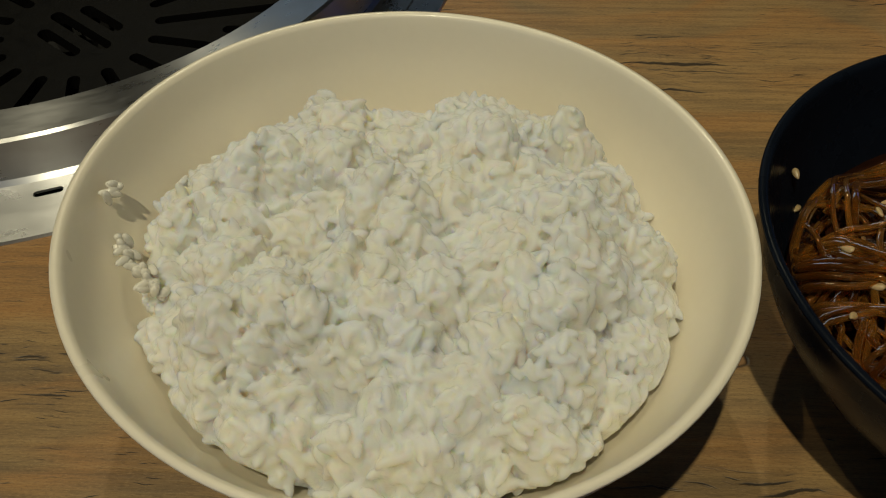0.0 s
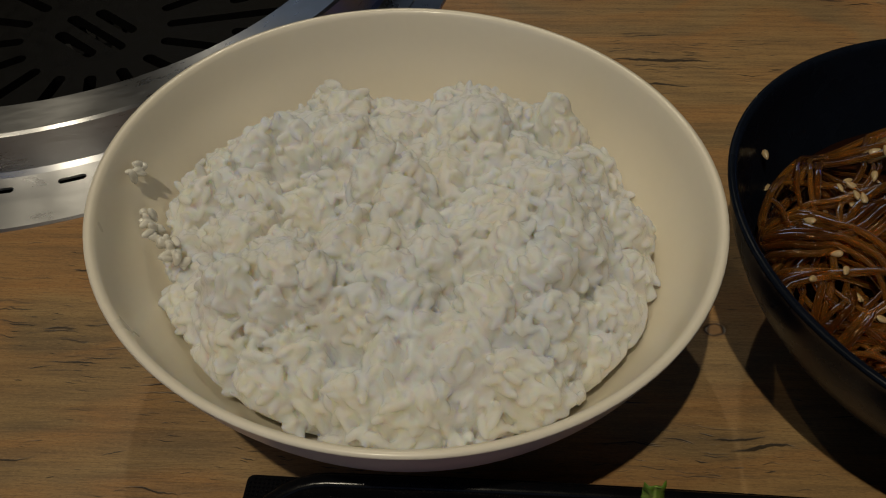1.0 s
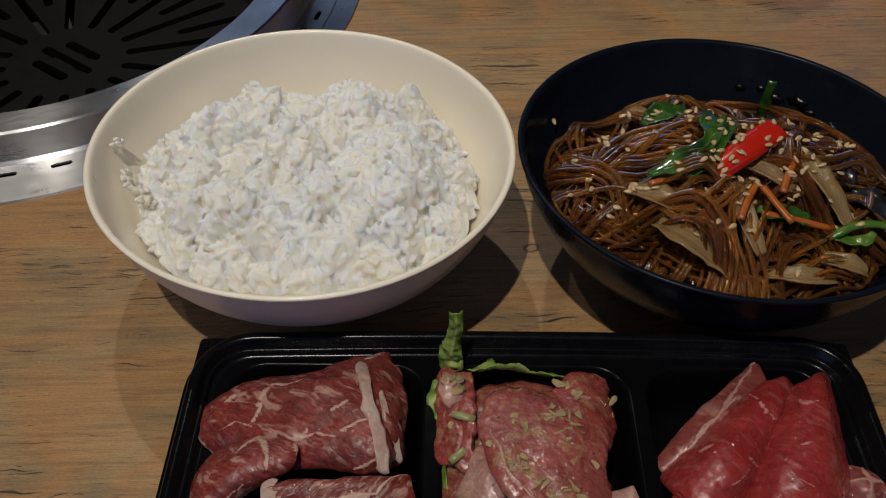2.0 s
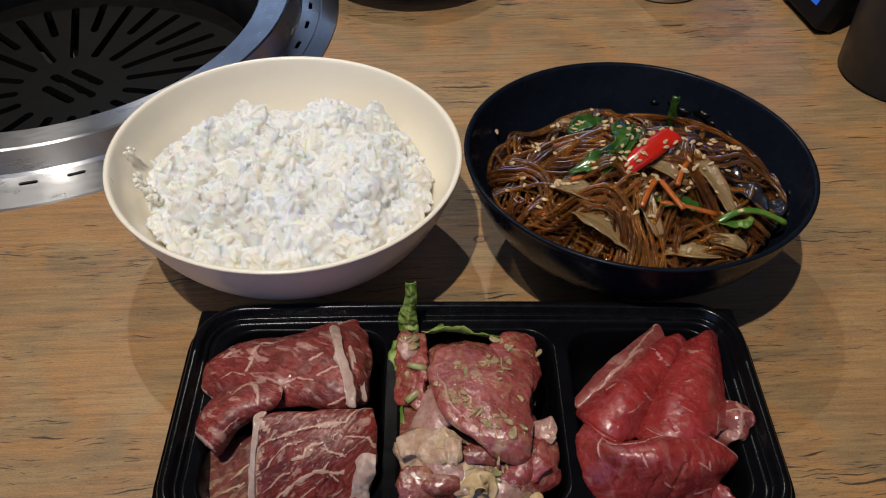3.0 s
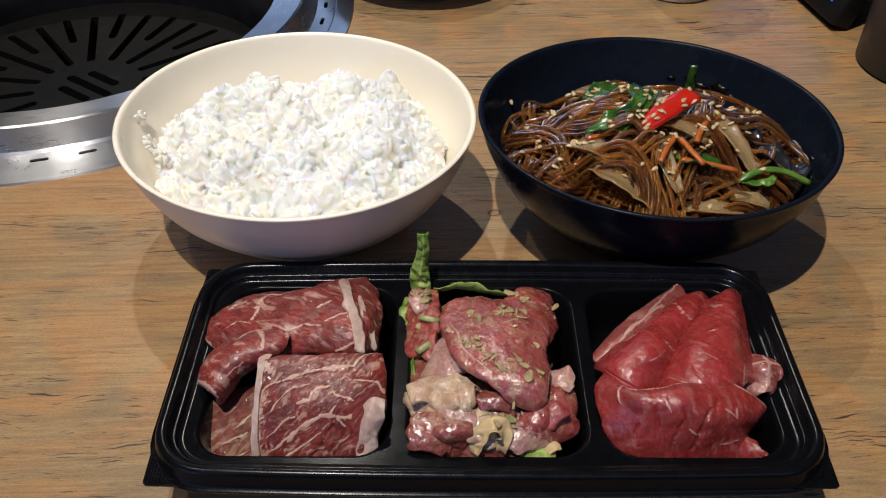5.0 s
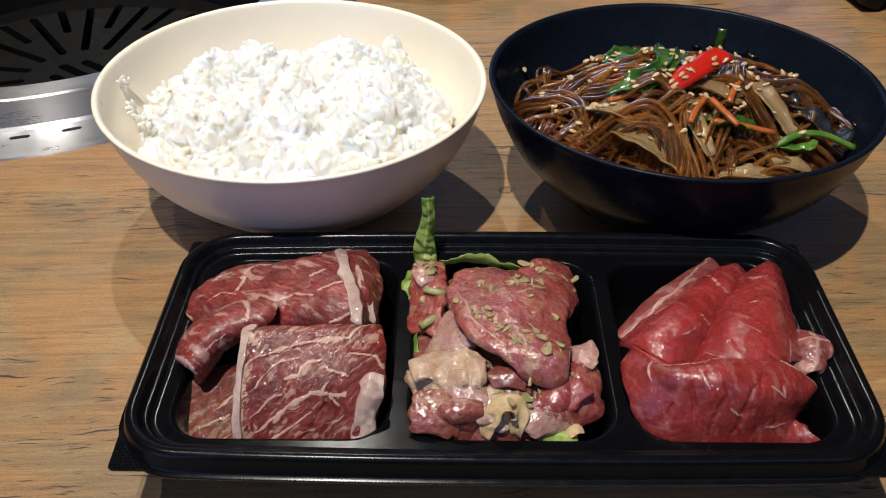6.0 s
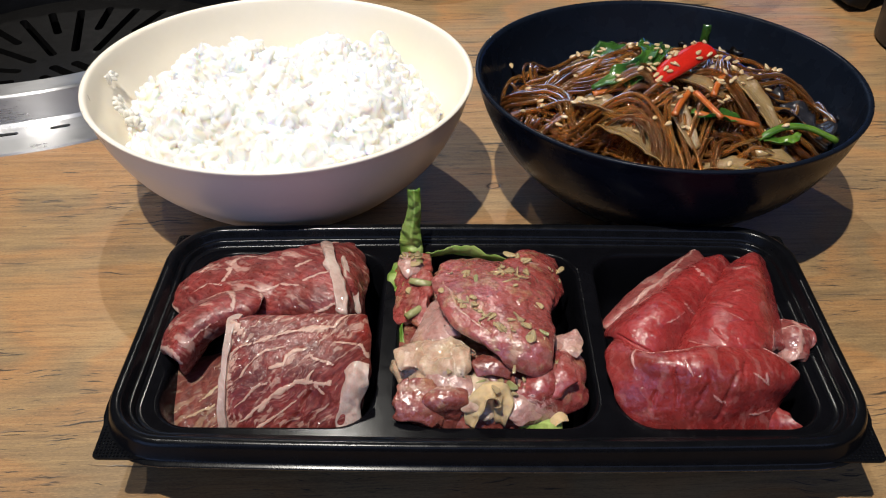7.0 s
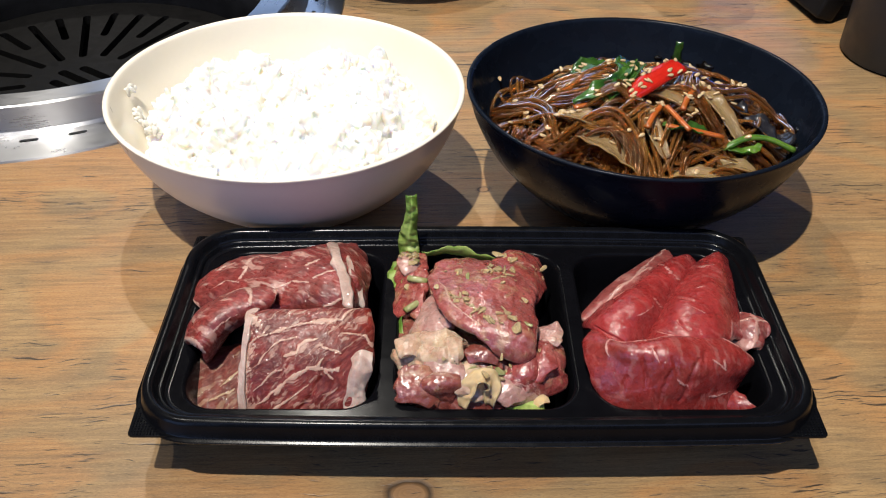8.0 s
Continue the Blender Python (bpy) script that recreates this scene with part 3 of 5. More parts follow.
def ribbon(points, widths, thick, curl, seed, across=8, up=(0, 0, 1), ruffle=1.0):
    """A strip along a curve: width by place, curled across by curl, wavy at the edges."""
    pts = [Vector(p) for p in arc(points, 9)]
    ws = arc([(w,) for w in widths], 40)
    bm = bmesh.new()
    uvl = bm.loops.layers.uv.new("uv")
    rows, uv = [], {}
    for i, p in enumerate(pts):
        f = i / (len(pts) - 1)
        d = (pts[min(i + 1, len(pts) - 1)] - pts[max(i - 1, 0)]).normalized()
        side = d.cross(Vector(up)).normalized()
        n = side.cross(d)
        w = max(0.0006, float(ws[int(f * (len(ws) - 1))][0]))
        row = []
        for k in range(across + 1):
            q = 2 * k / across - 1
            wave = ruffle * (wobble(p + side * (q * w), 210, 0.0042 * abs(q) ** 1.5 * min(1, w / 0.008), seed) + wobble(p + side * (q * w), 480, 0.0009, seed + 3))
            pos = p + side * (q * w) + n * (curl * w * q * q + wave)
            h = thick * 0.5 * math.sqrt(max(0.08, 1 - q**6)) * (0.4 if i in (0, len(pts) - 1) else 1)
            a, b = bm.verts.new(pos + n * h), bm.verts.new(pos - n * h)
            uv[a] = uv[b] = ((q + 1) / 2, f)
            row.append((a, b))
        rows.append(row)
    for r, s in zip(rows, rows[1:]):
        for k in range(across):
            bm.faces.new((r[k][0], r[k + 1][0], s[k + 1][0], s[k][0]))
            bm.faces.new((r[k][1], s[k][1], s[k + 1][1], r[k + 1][1]))
        bm.faces.new((r[0][0], s[0][0], s[0][1], r[0][1]))
        bm.faces.new((r[across][0], r[across][1], s[across][1], s[across][0]))
    for r in (rows[0], rows[-1]):
        for k in range(across):
            bm.faces.new((r[k][0], r[k][1], r[k + 1][1], r[k + 1][0]))
    for f in bm.faces:
        for l in f.loops:
            l[uvl].uv = uv[l.vert]
    return bm


def filled(loops, z):
    """A flat face bounded by the first loop, with the other loops as holes."""
    bm = bmesh.new()
    edges = []
    for loop in loops:
        vs = [bm.verts.new((x, y, z)) for x, y in loop]
        edges += [bm.edges.new((a, b)) for a, b in zip(vs, vs[1:] + vs[:1])]
    bmesh.ops.triangle_fill(bm, edges=edges, use_beauty=True, use_dissolve=False)
    return bm


def circle(r, n, cx=0.0, cy=0.0):
    return [(cx + r * math.cos(2 * math.pi * i / n), cy + r * math.sin(2 * math.pi * i / n)) for i in range(n)]


def stadium(cx, cy, length, width, angle, n=6):
    """A slot with round ends."""
    pts = []
    r, h = width / 2, length / 2 - width / 2
    for sgn in (1, -1):
        for i in range(n + 1):
            a = -math.pi / 2 + math.pi * i / n
            x, y = sgn * (h + r * math.cos(a)), sgn * r * math.sin(a)
            pts.append((cx + x * math.cos(angle) - y * math.sin(angle), cy + x * math.sin(angle) + y * math.cos(angle)))
    return pts


def box_bm(x0, x1, y0, y1, z0, z1, bevel=0.0):
    bm = bmesh.new()
    bmesh.ops.create_cube(bm, size=1.0, matrix=Matrix.LocRotScale(((x0 + x1) / 2, (y0 + y1) / 2, (z0 + z1) / 2), None, (x1 - x0, y1 - y0, z1 - z0)))
    if bevel:
        bmesh.ops.bevel(bm, geom=bm.edges[:], offset=bevel, segments=3, affect="EDGES", profile=0.5)
    return bm


# ---- the room and the table ----
for name, box in (
    ("floor", (-3, 3, -2.6, 3.4, -0.80, -0.75)),
    ("ceiling", (-3, 3, -2.6, 3.4, 2.40, 2.45)),
    ("wall_north", (-3, 3, 3.4, 3.5, -0.75, 2.40)),
    ("wall_south", (-3, 3, -2.7, -2.6, -0.75, 2.40)),
    ("wall_east", (3, 3.1, -2.6, 3.4, -0.75, 2.40)),
    ("wall_west", (-3.1, -3, -2.6, 3.4, -0.75, 2.40)),
):
    tagged(finish(box_bm(*box), name, M_WALL, smooth=False), "dark plain " + name.split("_")[0] + " of a dim restaurant", name.split("_")[0], kind="structure")

window = thing("window_1", pose(-0.5, 3.40, 1.25), "daylit window in the far dark wall", "window")
window["kind"] = "structure"
for x0, x1, z0, z1 in ((-1.06, 1.06, 0.60, 0.66), (-1.06, 1.06, -0.66, -0.60), (-1.06, -1.0, -0.60, 0.60), (1.0, 1.06, -0.60, 0.60), (-0.03, 0.03, -0.60, 0.60)):
    part("window_frame", box_bm(x0, x1, -0.05, -0.004, z0, z1, 0.004), M_IRON, window, smooth=False)
part("pane", box_bm(-1.0, 1.0, -0.030, -0.022, -0.60, 0.60), M_DAYLIGHT, window, "pale daylit pane", smooth=False)

GX, GY = -0.274, 0.373
table = thing("dining_table", pose(0, 0, 0), "pine-topped restaurant table with a round grill opening", "table")
hole = circle(0.2085, 120, GX, GY)
top = part("tabletop", filled([[(0.85, -0.42), (0.85, 0.82), (-0.85, 0.82), (-0.85, -0.42)], hole], 0.0), M_WOOD, table, "knotty oiled pine board with dark pores", smooth=False)
thicken(top, 0.03)
for x in (-0.75, 0.75):
    for y in (-0.34, 0.74):
        part("leg", box_bm(x - 0.03, x + 0.03, y - 0.03, y + 0.03, -0.75, -0.031, 0.004), M_IRON, table, "black square steel leg")


# ---- the table grill ----
grill = thing("table_grill", pose(GX, GY, 0), "round sunken table grill with slotted plate and steel rim", "grill")
inner = [(0.1535, -0.012), (0.1545, 0.0125), (0.1555, 0.0135), (0.1765, 0.0170), (0.1780, 0.0163), (0.1822, 0.0030), (0.1840, 0.0014)]
outer = [(0.1965, 0.0004), (0.1974, 0.0000), (0.1980, 0.0004), (0.1986, 0.0024), (0.2105, 0.0012), (0.2110, 0.0002), (0.2110, -0.003)]
sharp(part("inner_rim", lathe(inner, 200), M_STEEL, grill, "raised brushed steel inner rim"), 25)
sharp(part("outer_rim", lathe(outer, 200), M_STEEL, grill, "flat brushed steel outer rim"), 25)
vents = [stadium(0.190 * math.cos(a), 0.190 * math.sin(a), 0.0105, 0.0027, a + math.pi / 2) for a in (radians(-69.9 + 8 * k) for k in range(45))]
deck = filled([circle(0.1965, 200), circle(0.184, 200), *vents], 0.0)
for v in deck.verts:
    v.co.z = 0.0014 - 0.08 * (math.hypot(v.co.x, v.co.y) - 0.184)
thicken(part("vent_ring", deck, M_STEEL, grill, "steel ring pierced by short air slots", smooth=False), 0.0012)
part("pot", lathe([(0.2000, -0.004), (0.1990, -0.030), (0.1560, -0.034), (0.1535, -0.012), (0.1500, -0.050), (0.1480, -0.078), (0.1470, -0.100), (0.0, -0.105)], 120), M_SOOT, grill, "soot-black pot under the grill plate")
slots = [stadium(0.014 * k * math.cos(2.5 + math.pi / 2), 0.014 * k * math.sin(2.5 + math.pi / 2), 0.050 if k == 0 else 0.034, 0.0075, 2.5) for k in (-1, 0, 1)]
for k in range(32):
    a = radians(103 + 11.25 * k)
    r0, r1 = ((0.040, 0.122), (0.078, 0.124))[k % 2]
    slots.append(stadium((r0 + r1) / 2 * math.cos(a), (r0 + r1) / 2 * math.sin(a), r1 - r0, 0.0066, a))
plate = filled([circle(0.146, 120), *slots], -0.068)
thicken(part("grill_plate", plate, M_IRON, grill, "black cast-iron plate with radial slots", smooth=False), 0.008)
part("plate_edge", lathe([(0.1395, -0.0675), (0.1400, -0.062), (0.1445, -0.060), (0.1465, -0.063), (0.1465, -0.0775)], 120), M_IRON, grill)

# ---- bowls ----
def bowl(name, m, a, b, h, material, label, foot, thick=0.0026):
    """An oval bowl with a rounded wall, a thin lip and a low foot."""
    ob = thing(name, m, label, "bowl")
    wall = arc([(foot, 0.003), (foot + 0.08, 0.045 * h + 0.003), (0.655, 0.24 * h), (0.84, 0.50 * h), (0.945, 0.76 * h), (0.992, 0.965 * h)], 6)
    lip = [(1.0, 0.985 * h), (0.998, h - 0.0004), (0.985, h), (0.972, h - 0.0006), (0.966, 0.975 * h)]
    k = thick / a
    inside = arc([(0.962, 0.955 * h), (0.945 - k, 0.76 * h), (0.84 - k, 0.50 * h + 0.001), (0.66 - k, 0.24 * h + 0.0022), (foot + 0.10, 0.05 * h + 0.0052), (0.0, 0.05 * h + 0.0040)], 6)
    base = [(0.0, 0.0025), (foot - 0.05, 0.0025), (foot - 0.045, 0.0003), (foot - 0.01, 0.0), (foot, 0.001)]
    part("shell", lathe([*base, *wall, *lip, *inside], 128, a, b), material, ob)
    return ob


RX, RY, RH = -0.0751, 0.1335, 0.0637
bowl("rice_bowl", pose(RX, RY, 0, 0, 0, -17.4), 0.0867, 0.0817, RH, M_CREAM, "cream white melamine bowl heaped with steamed rice", 0.42)
NX, NY, NH = 0.0960, 0.1227, 0.0650
bowl("noodle_bowl", pose(NX, NY, 0, 0, 0, -17.3), 0.0847, 0.0780, NH, M_BLACKWARE, "glossy black oval bowl filled with glass noodles", 0.42)


# ---- rice ----
def grain_shape(length, width):
    """One cooked grain: an ellipsoid, slightly bent."""
    bm = bmesh.new()
    bmesh.ops.create_icosphere(bm, subdivisions=2, radius=1.0)
    v = np.array([p.co[:] for p in bm.verts])
    f = [[p.index for p in face.verts] for face in bm.faces]
    bm.free()
    v[:, 2] += 0.22 * v[:, 0] ** 2
    return v * np.array((length / 2, width / 2, width / 2)), f


def lumps(x, y, size, seed):
    """Rounded lumps with sharp furrows between them: 1 on top of a lump, 0 and less in a furrow."""
    q = Vector((x / size, y / size, seed))
    d = noise.voronoi(q, distance_metric="DISTANCE_SQUARED")[0]
    return 1.0 - 1.6 * d[0] - 0.9 * max(0.0, 0.12 - (d[1] - d[0])) / 0.12


def rice_height(x, y):
    """The surface of the heap, in metres over the table."""
    u, v = (x - RX) / 0.070, (y - RY) / 0.066
    d = u * u + v * v
    z = 0.0555 - 0.0100 * d - 0.0055 * d * d * d
    p = Vector((x * 55, y * 55, 0.3))
    z += 0.0075 * noise.noise(p * 0.8) + 0.0030 * noise.noise(p * 1.9 + Vector((9, 3, 1)))
    wx, wy = x + 0.004 * noise.noise(p * 1.6), y + 0.004 * noise.noise(p * 1.6 + Vector((5, 5, 5)))
    z += 0.0056 * lumps(wx, wy, 0.0160, 0.4) + 0.0019 * lumps(wx, wy, 0.0080, 3.1)
    z -= 0.035 * max(0.0, inside_bowl(x, y, 0.0863, 0.0813, RX, RY, -17.4) - 0.74)
    # clumps that stand up, and furrows between them
    for cx, cy, r, up in ((-0.105, 0.157, 0.015, 0.007), (-0.052, 0.172, 0.018, 0.007), (-0.031, 0.172, 0.007, 0.009), (-0.030, 0.122, 0.020, 0.008), (-0.075, 0.130, 0.016, 0.005), (-0.118, 0.106, 0.011, 0.007), (-0.060, 0.094, 0.020, 0.003), (-0.080, 0.158, 0.009, -0.006), (-0.100, 0.130, 0.010, -0.006), (-0.052, 0.108, 0.007, -0.005), (-0.018, 0.142, 0.007, -0.005), (-0.088, 0.086, 0.007, -0.004)):
        z += 1.1 * up * math.exp(-((x - cx) ** 2 + (y - cy) ** 2) / (r * r))
    return z


def inside_bowl(x, y, a, b, cx, cy, turn):
    dx, dy = x - cx, y - cy
    c, s = math.cos(radians(turn)), math.sin(radians(turn))
    return math.hypot((dx * c + dy * s) / a, (dy * c - dx * s) / b)


def mesh_from(name, verts, faces, material):
    me = bpy.data.meshes.new(name)
    me.from_pydata(verts, [], faces)
    me.materials.append(material)
    me.polygons.foreach_set("use_smooth", [True] * len(me.polygons))
    me.update()
    return new(name, me)


def rice_heap():
    rng = np.random.default_rng(5)
    shapes = [grain_shape(l, w) for l, w in ((0.0064, 0.0026), (0.0072, 0.0026), (0.0058, 0.0028))]

    def room(z):
        return float(np.interp(z / RH, (0.05, 0.24, 0.50, 0.76, 0.955), (0.48, 0.62, 0.80, 0.90, 0.945)))

    def scatter(tries, gap, sink, spread):
        verts, faces, count, taken = [], [], 0, {}
        for _ in range(tries):
            x, y = RX + rng.uniform(-0.076, 0.076), RY + rng.uniform(-0.072, 0.072)
            k = inside_bowl(x, y, 0.0863, 0.0813, RX, RY, -17.4)
            if k > 0.835 + 0.07 * noise.noise(Vector((x * 60, y * 60, 4))) or y > RY + 0.052 + 0.009 * noise.noise(Vector((x * 80, 1, 1))):
                continue
            cell = (int(x // gap), int(y // gap))
            near = [q for i in (-1, 0, 1) for j in (-1, 0, 1) for q in taken.get((cell[0] + i, cell[1] + j), ())]
            if any((x - a) ** 2 + (y - b) ** 2 < gap * gap for a, b in near):
                continue
            z = rice_height(x, y)
            if k > room(z - 0.001) - 0.012:
                continue
            taken.setdefault(cell, []).append((x, y))
            e = 0.002
            tilt = Vector((rice_height(x - e, y) - rice_height(x + e, y), rice_height(x, y - e) - rice_height(x, y + e), 2 * e)).normalized()
            z -= sink + abs(rng.normal(0, spread))
            shape, tri = shapes[rng.integers(3)]
            lie = Euler((rng.uniform(0, 6.28), rng.normal(0, 0.36), rng.uniform(0, 6.28))).to_matrix()
            m = np.array(tilt.to_track_quat("Z", "Y").to_matrix() @ lie)
            verts.append(shape * rng.uniform(0.85, 1.12) @ m.T + np.array((x, y, z)))
            faces += [[i + count for i in t] for t in tri]
            count += len(shape)
        return verts, faces, count

    verts, faces, count = scatter(26000, 0.0019, 0.0005, 0.0006)
    # the packed rice underneath, closed below
    base, w = [], 90
    for low in (0, 1):
        for j in range(w + 1):
            for i in range(w + 1):
                s, t = 2 * i / w - 1, 2 * j / w - 1
                u, v = s * math.sqrt(1 - t * t / 2), t * math.sqrt(1 - s * s / 2)
                x, y = RX + 0.075 * u, RY - 0.010 + 0.064 * v
                k = inside_bowl(x, y, 0.0863, 0.0813, RX, RY, -17.4)
                z = 0.030 if low else rice_height(x, y) - 0.0006
                k = min(1.0, (room(z) - 0.015) / max(k, 0.01))
                base.append((RX + k * (x - RX), RY + k * (y - RY), z))
    for j in range(w):
        for i in range(w):
            k = j * (w + 1) + i + count
            m = k + (w + 1) ** 2
            faces.append([k, k + 1, k + w + 2, k + w + 1])
            faces.append([m, m + w + 1, m + w + 2, m + 1])
    rim = [i for i in range(w)] + [j * (w + 1) + w for j in range(w)] + [w * (w + 1) + i for i in range(w, 0, -1)] + [j * (w + 1) for j in range(w, 0, -1)]
    for a, b in zip(rim, rim[1:] + rim[:1]):
        a, b = a + count, b + count
        faces.append([a, a + (w + 1) ** 2, b + (w + 1) ** 2, b])
    verts.append(np.array(base))
    ob = mesh_from("rice", np.concatenate(verts).tolist(), faces, M_RICE)
    mod = ob.modifiers.new("sticky", "REMESH")
    mod.mode, mod.voxel_size, mod.use_smooth_shade = "VOXEL", 0.00042, True
    mod = ob.modifiers.new("soften", "SMOOTH")
    mod.factor, mod.iterations = 0.5, 3
    tagged(ob, "heap of glossy white steamed rice in the cream bowl", "rice", kind="stuff")
    # a few grains stuck to the wall of the bowl
    verts, faces, count = [], [], 0
    for i in range(40):
        shape, tri = shapes[i % 3]
        f = rng.uniform(0, 1)
        c = (-0.1530, 0.1440, 0.0570) if i < 6 else (-0.1505 + 0.0150 * f, 0.1310 - 0.0150 * f, 0.0515 - 0.0040 * f)
        p = np.array(c) + rng.normal(0, 0.0013, 3) * np.array((0.5, 1.2, 0.6))
        verts.append(0.9 * shape @ np.array(Euler((rng.uniform(0, 6.28), 0.8 + rng.normal(0, 0.4), 1.4 + rng.normal(0, 0.9))).to_matrix()).T + p)
        faces += [[q + count for q in t] for t in tri]
        count += len(shape)
    ob = mesh_from("stuck_rice", np.concatenate(verts).tolist(), faces, M_GRAIN)
    tagged(ob, "few rice grains stuck to the wall of the bowl", "rice", kind="stuff")


rice_heap()


# ---- noodles and vegetables ----
def noodle_height(x, y):
    k = inside_bowl(x, y, 0.080, 0.072, NX, NY, -17)
    z = 0.062 - 0.020 * k * k - 0.22 * max(0.0, y - NY - 0.016)
    z += 0.006 * noise.noise(Vector((x * 45, y * 45, 7)))
    z += 0.006 * math.exp(-((x - 0.094) ** 2 + (y - 0.108) ** 2) / 0.0009)
    return z


def noodles():
    rng = np.random.default_rng(11)
    verts, faces = [], []

    def strand(path, r):
        v, f = tube(path, r, 7, 0.85)
        n = len(verts)
        verts.extend(tuple(p) for p in v)
        faces.extend(tuple(i + n for i in q) for q in f)

    for bundle in range(165):
        a, k = rng.uniform(0, 6.28), math.sqrt(rng.uniform(0, 1)) * 0.86
        x, y = NX + 0.074 * k * math.cos(a), NY - 0.010 + 0.052 * k * math.sin(a)
        head, turn = rng.uniform(0, 6.28), rng.normal(0, 6)
        centre = []
        for step in range(rng.integers(20, 44)):
            centre.append((x, y, head))
            turn += rng.normal(0, 38)
            turn = max(-62.0, min(62.0, turn * 0.93))
            k = inside_bowl(x, y, 0.0725, 0.0580, NX, NY - 0.010, -17)
            if k > 0.9:
                want = math.atan2(NY - y, NX - x)
                turn = 26 * math.sin(want - head) + 8
            head += turn * 0.0026
            x, y = x + 0.0026 * math.cos(head), y + 0.0026 * math.sin(head)
            k = inside_bowl(x, y, 0.0735, 0.0590, NX, NY - 0.010, -17)
            if k > 1:
                x, y = NX + (x - NX) / k, NY - 0.010 + (y - NY + 0.010) / k
        layer = rng.uniform(-0.009, 0.0050)
        ph, fr = rng.uniform(0, 6.28), rng.uniform(0.12, 0.3)
        count = rng.integers(2, 6)
        for s in range(count):
            off = (s - (count - 1) / 2) * 0.0021 + rng.normal(0, 0.0007)
            lift = rng.normal(0, 0.0009)
            path = []
            for i, (px, py, h) in enumerate(centre):
                spread = off * (1 + 0.35 * math.sin(i * 0.21 + s))
                qx, qy = px - math.sin(h) * spread, py + math.cos(h) * spread
                end = min(i, len(centre) - 1 - i)
                dip = -0.007 * max(0, 1 - end / 5)
                z = noodle_height(qx, qy) + layer + lift + dip + 0.0022 * math.sin(i * fr + ph)
                room = float(np.interp(z / NH, (0.24, 0.50, 0.76, 0.96, 1.2), (0.58, 0.76, 0.86, 0.90, 0.90)))
                k = inside_bowl(qx, qy, 0.0847 * room, 0.0780 * room, NX, NY, -17.3)
                if k > 1:
                    qx, qy = NX + (qx - NX) / k, NY + (qy - NY) / k
                path.append((qx, qy, z))
            strand(path, 0.00086 + rng.uniform(-0.0002, 0.00022))
    ob = mesh_from("glass_noodles", verts, faces, M_NOODLE)
    tagged(ob, "tangle of brown soy-glazed glass noodles in the black bowl", "noodles", kind="stuff")
    bm = lathe([(0.0, 0.050), (0.5, 0.048), (0.80, 0.040), (0.84, 0.033)], 64, 0.0847, 0.0780)
    ob = finish(bm, "noodle_sauce", M_SAUCE)
    ob.matrix_world = pose(NX, NY, 0, 0, 0, -17.3)
    tagged(ob, "dark packed noodles and sauce deep in the bowl", "sauce", kind="stuff")


noodles()


def loose(name, bm, material, label, category, group=""):
    return tagged(finish(bm, name, material), label, category, group)


VEG = "vegetables on the noodles"
loose("red_pepper_strip", ribbon([(0.0840, 0.1035, 0.0715), (0.0930, 0.1095, 0.0745), (0.1020, 0.1155, 0.0768), (0.1110, 0.1215, 0.0775)], [0.0046, 0.0058, 0.0060, 0.0056], 0.0030, -0.25, 1, ruffle=0.12), M_PEPPER, "glossy red bell pepper strip lying on the noodles", "pepper", VEG)
loose("spinach_leaf", ribbon([(0.092, 0.136, 0.071), (0.087, 0.126, 0.0745), (0.084, 0.116, 0.074), (0.073, 0.109, 0.070), (0.060, 0.107, 0.066)], [0.0035, 0.0050, 0.0030, 0.0052, 0.0012], 0.0009, 0.5, 2), M_GREEN, "wilted dark green leaf draped over the noodles", "leaf", VEG)
loose("spinach_leaf", ribbon([(0.098, 0.130, 0.073), (0.090, 0.119, 0.0745), (0.081, 0.108, 0.0715), (0.074, 0.1035, 0.068)], [0.0015, 0.0026, 0.0040, 0.0020], 0.0009, 0.6, 3), M_GREEN, "narrow dark green leaf beside the red pepper", "leaf", VEG)
loose("spinach_leaf", ribbon([(0.066, 0.146, 0.0595), (0.076, 0.150, 0.0625), (0.086, 0.149, 0.0615)], [0.002, 0.0055, 0.002], 0.0009, 0.4, 4), M_GREEN, "small wet green leaf at the back of the noodles", "leaf", VEG)
loose("spinach_leaf", ribbon([(0.098, 0.090, 0.063), (0.107, 0.086, 0.064), (0.117, 0.084, 0.062)], [0.002, 0.005, 0.002], 0.0009, 0.4, 5), M_GREEN, "dark green leaf half hidden under noodles", "leaf", VEG)
loose("scallion_piece", ribbon([(0.125, 0.164, 0.046), (0.1245, 0.163, 0.057), (0.124, 0.1625, 0.068)], [0.0022, 0.0026, 0.0018], 0.0012, 0.3, 6, up=(0, 1, 0)), M_GREEN, "green scallion end standing up at the back", "scallion", VEG)
loose("scallion_piece", tube_bm(arc([(0.126, 0.0835, 0.054), (0.136, 0.0865, 0.0575), (0.147, 0.0868, 0.057), (0.159, 0.0835, 0.0525)], 6), [0.0012] * 2 + [0.0018] * 15 + [0.0020] * 2, 10, 0.7), M_SCALLION, "bright green scallion length lying at the side", "scallion", VEG)
loose("scallion_piece", ribbon([(0.128, 0.0845, 0.0535), (0.137, 0.081, 0.0535), (0.143, 0.084, 0.056)], [0.0015, 0.0030, 0.001], 0.0010, 0.5, 7), M_SCALLION, "split green scallion blade under the longer one", "scallion", VEG)
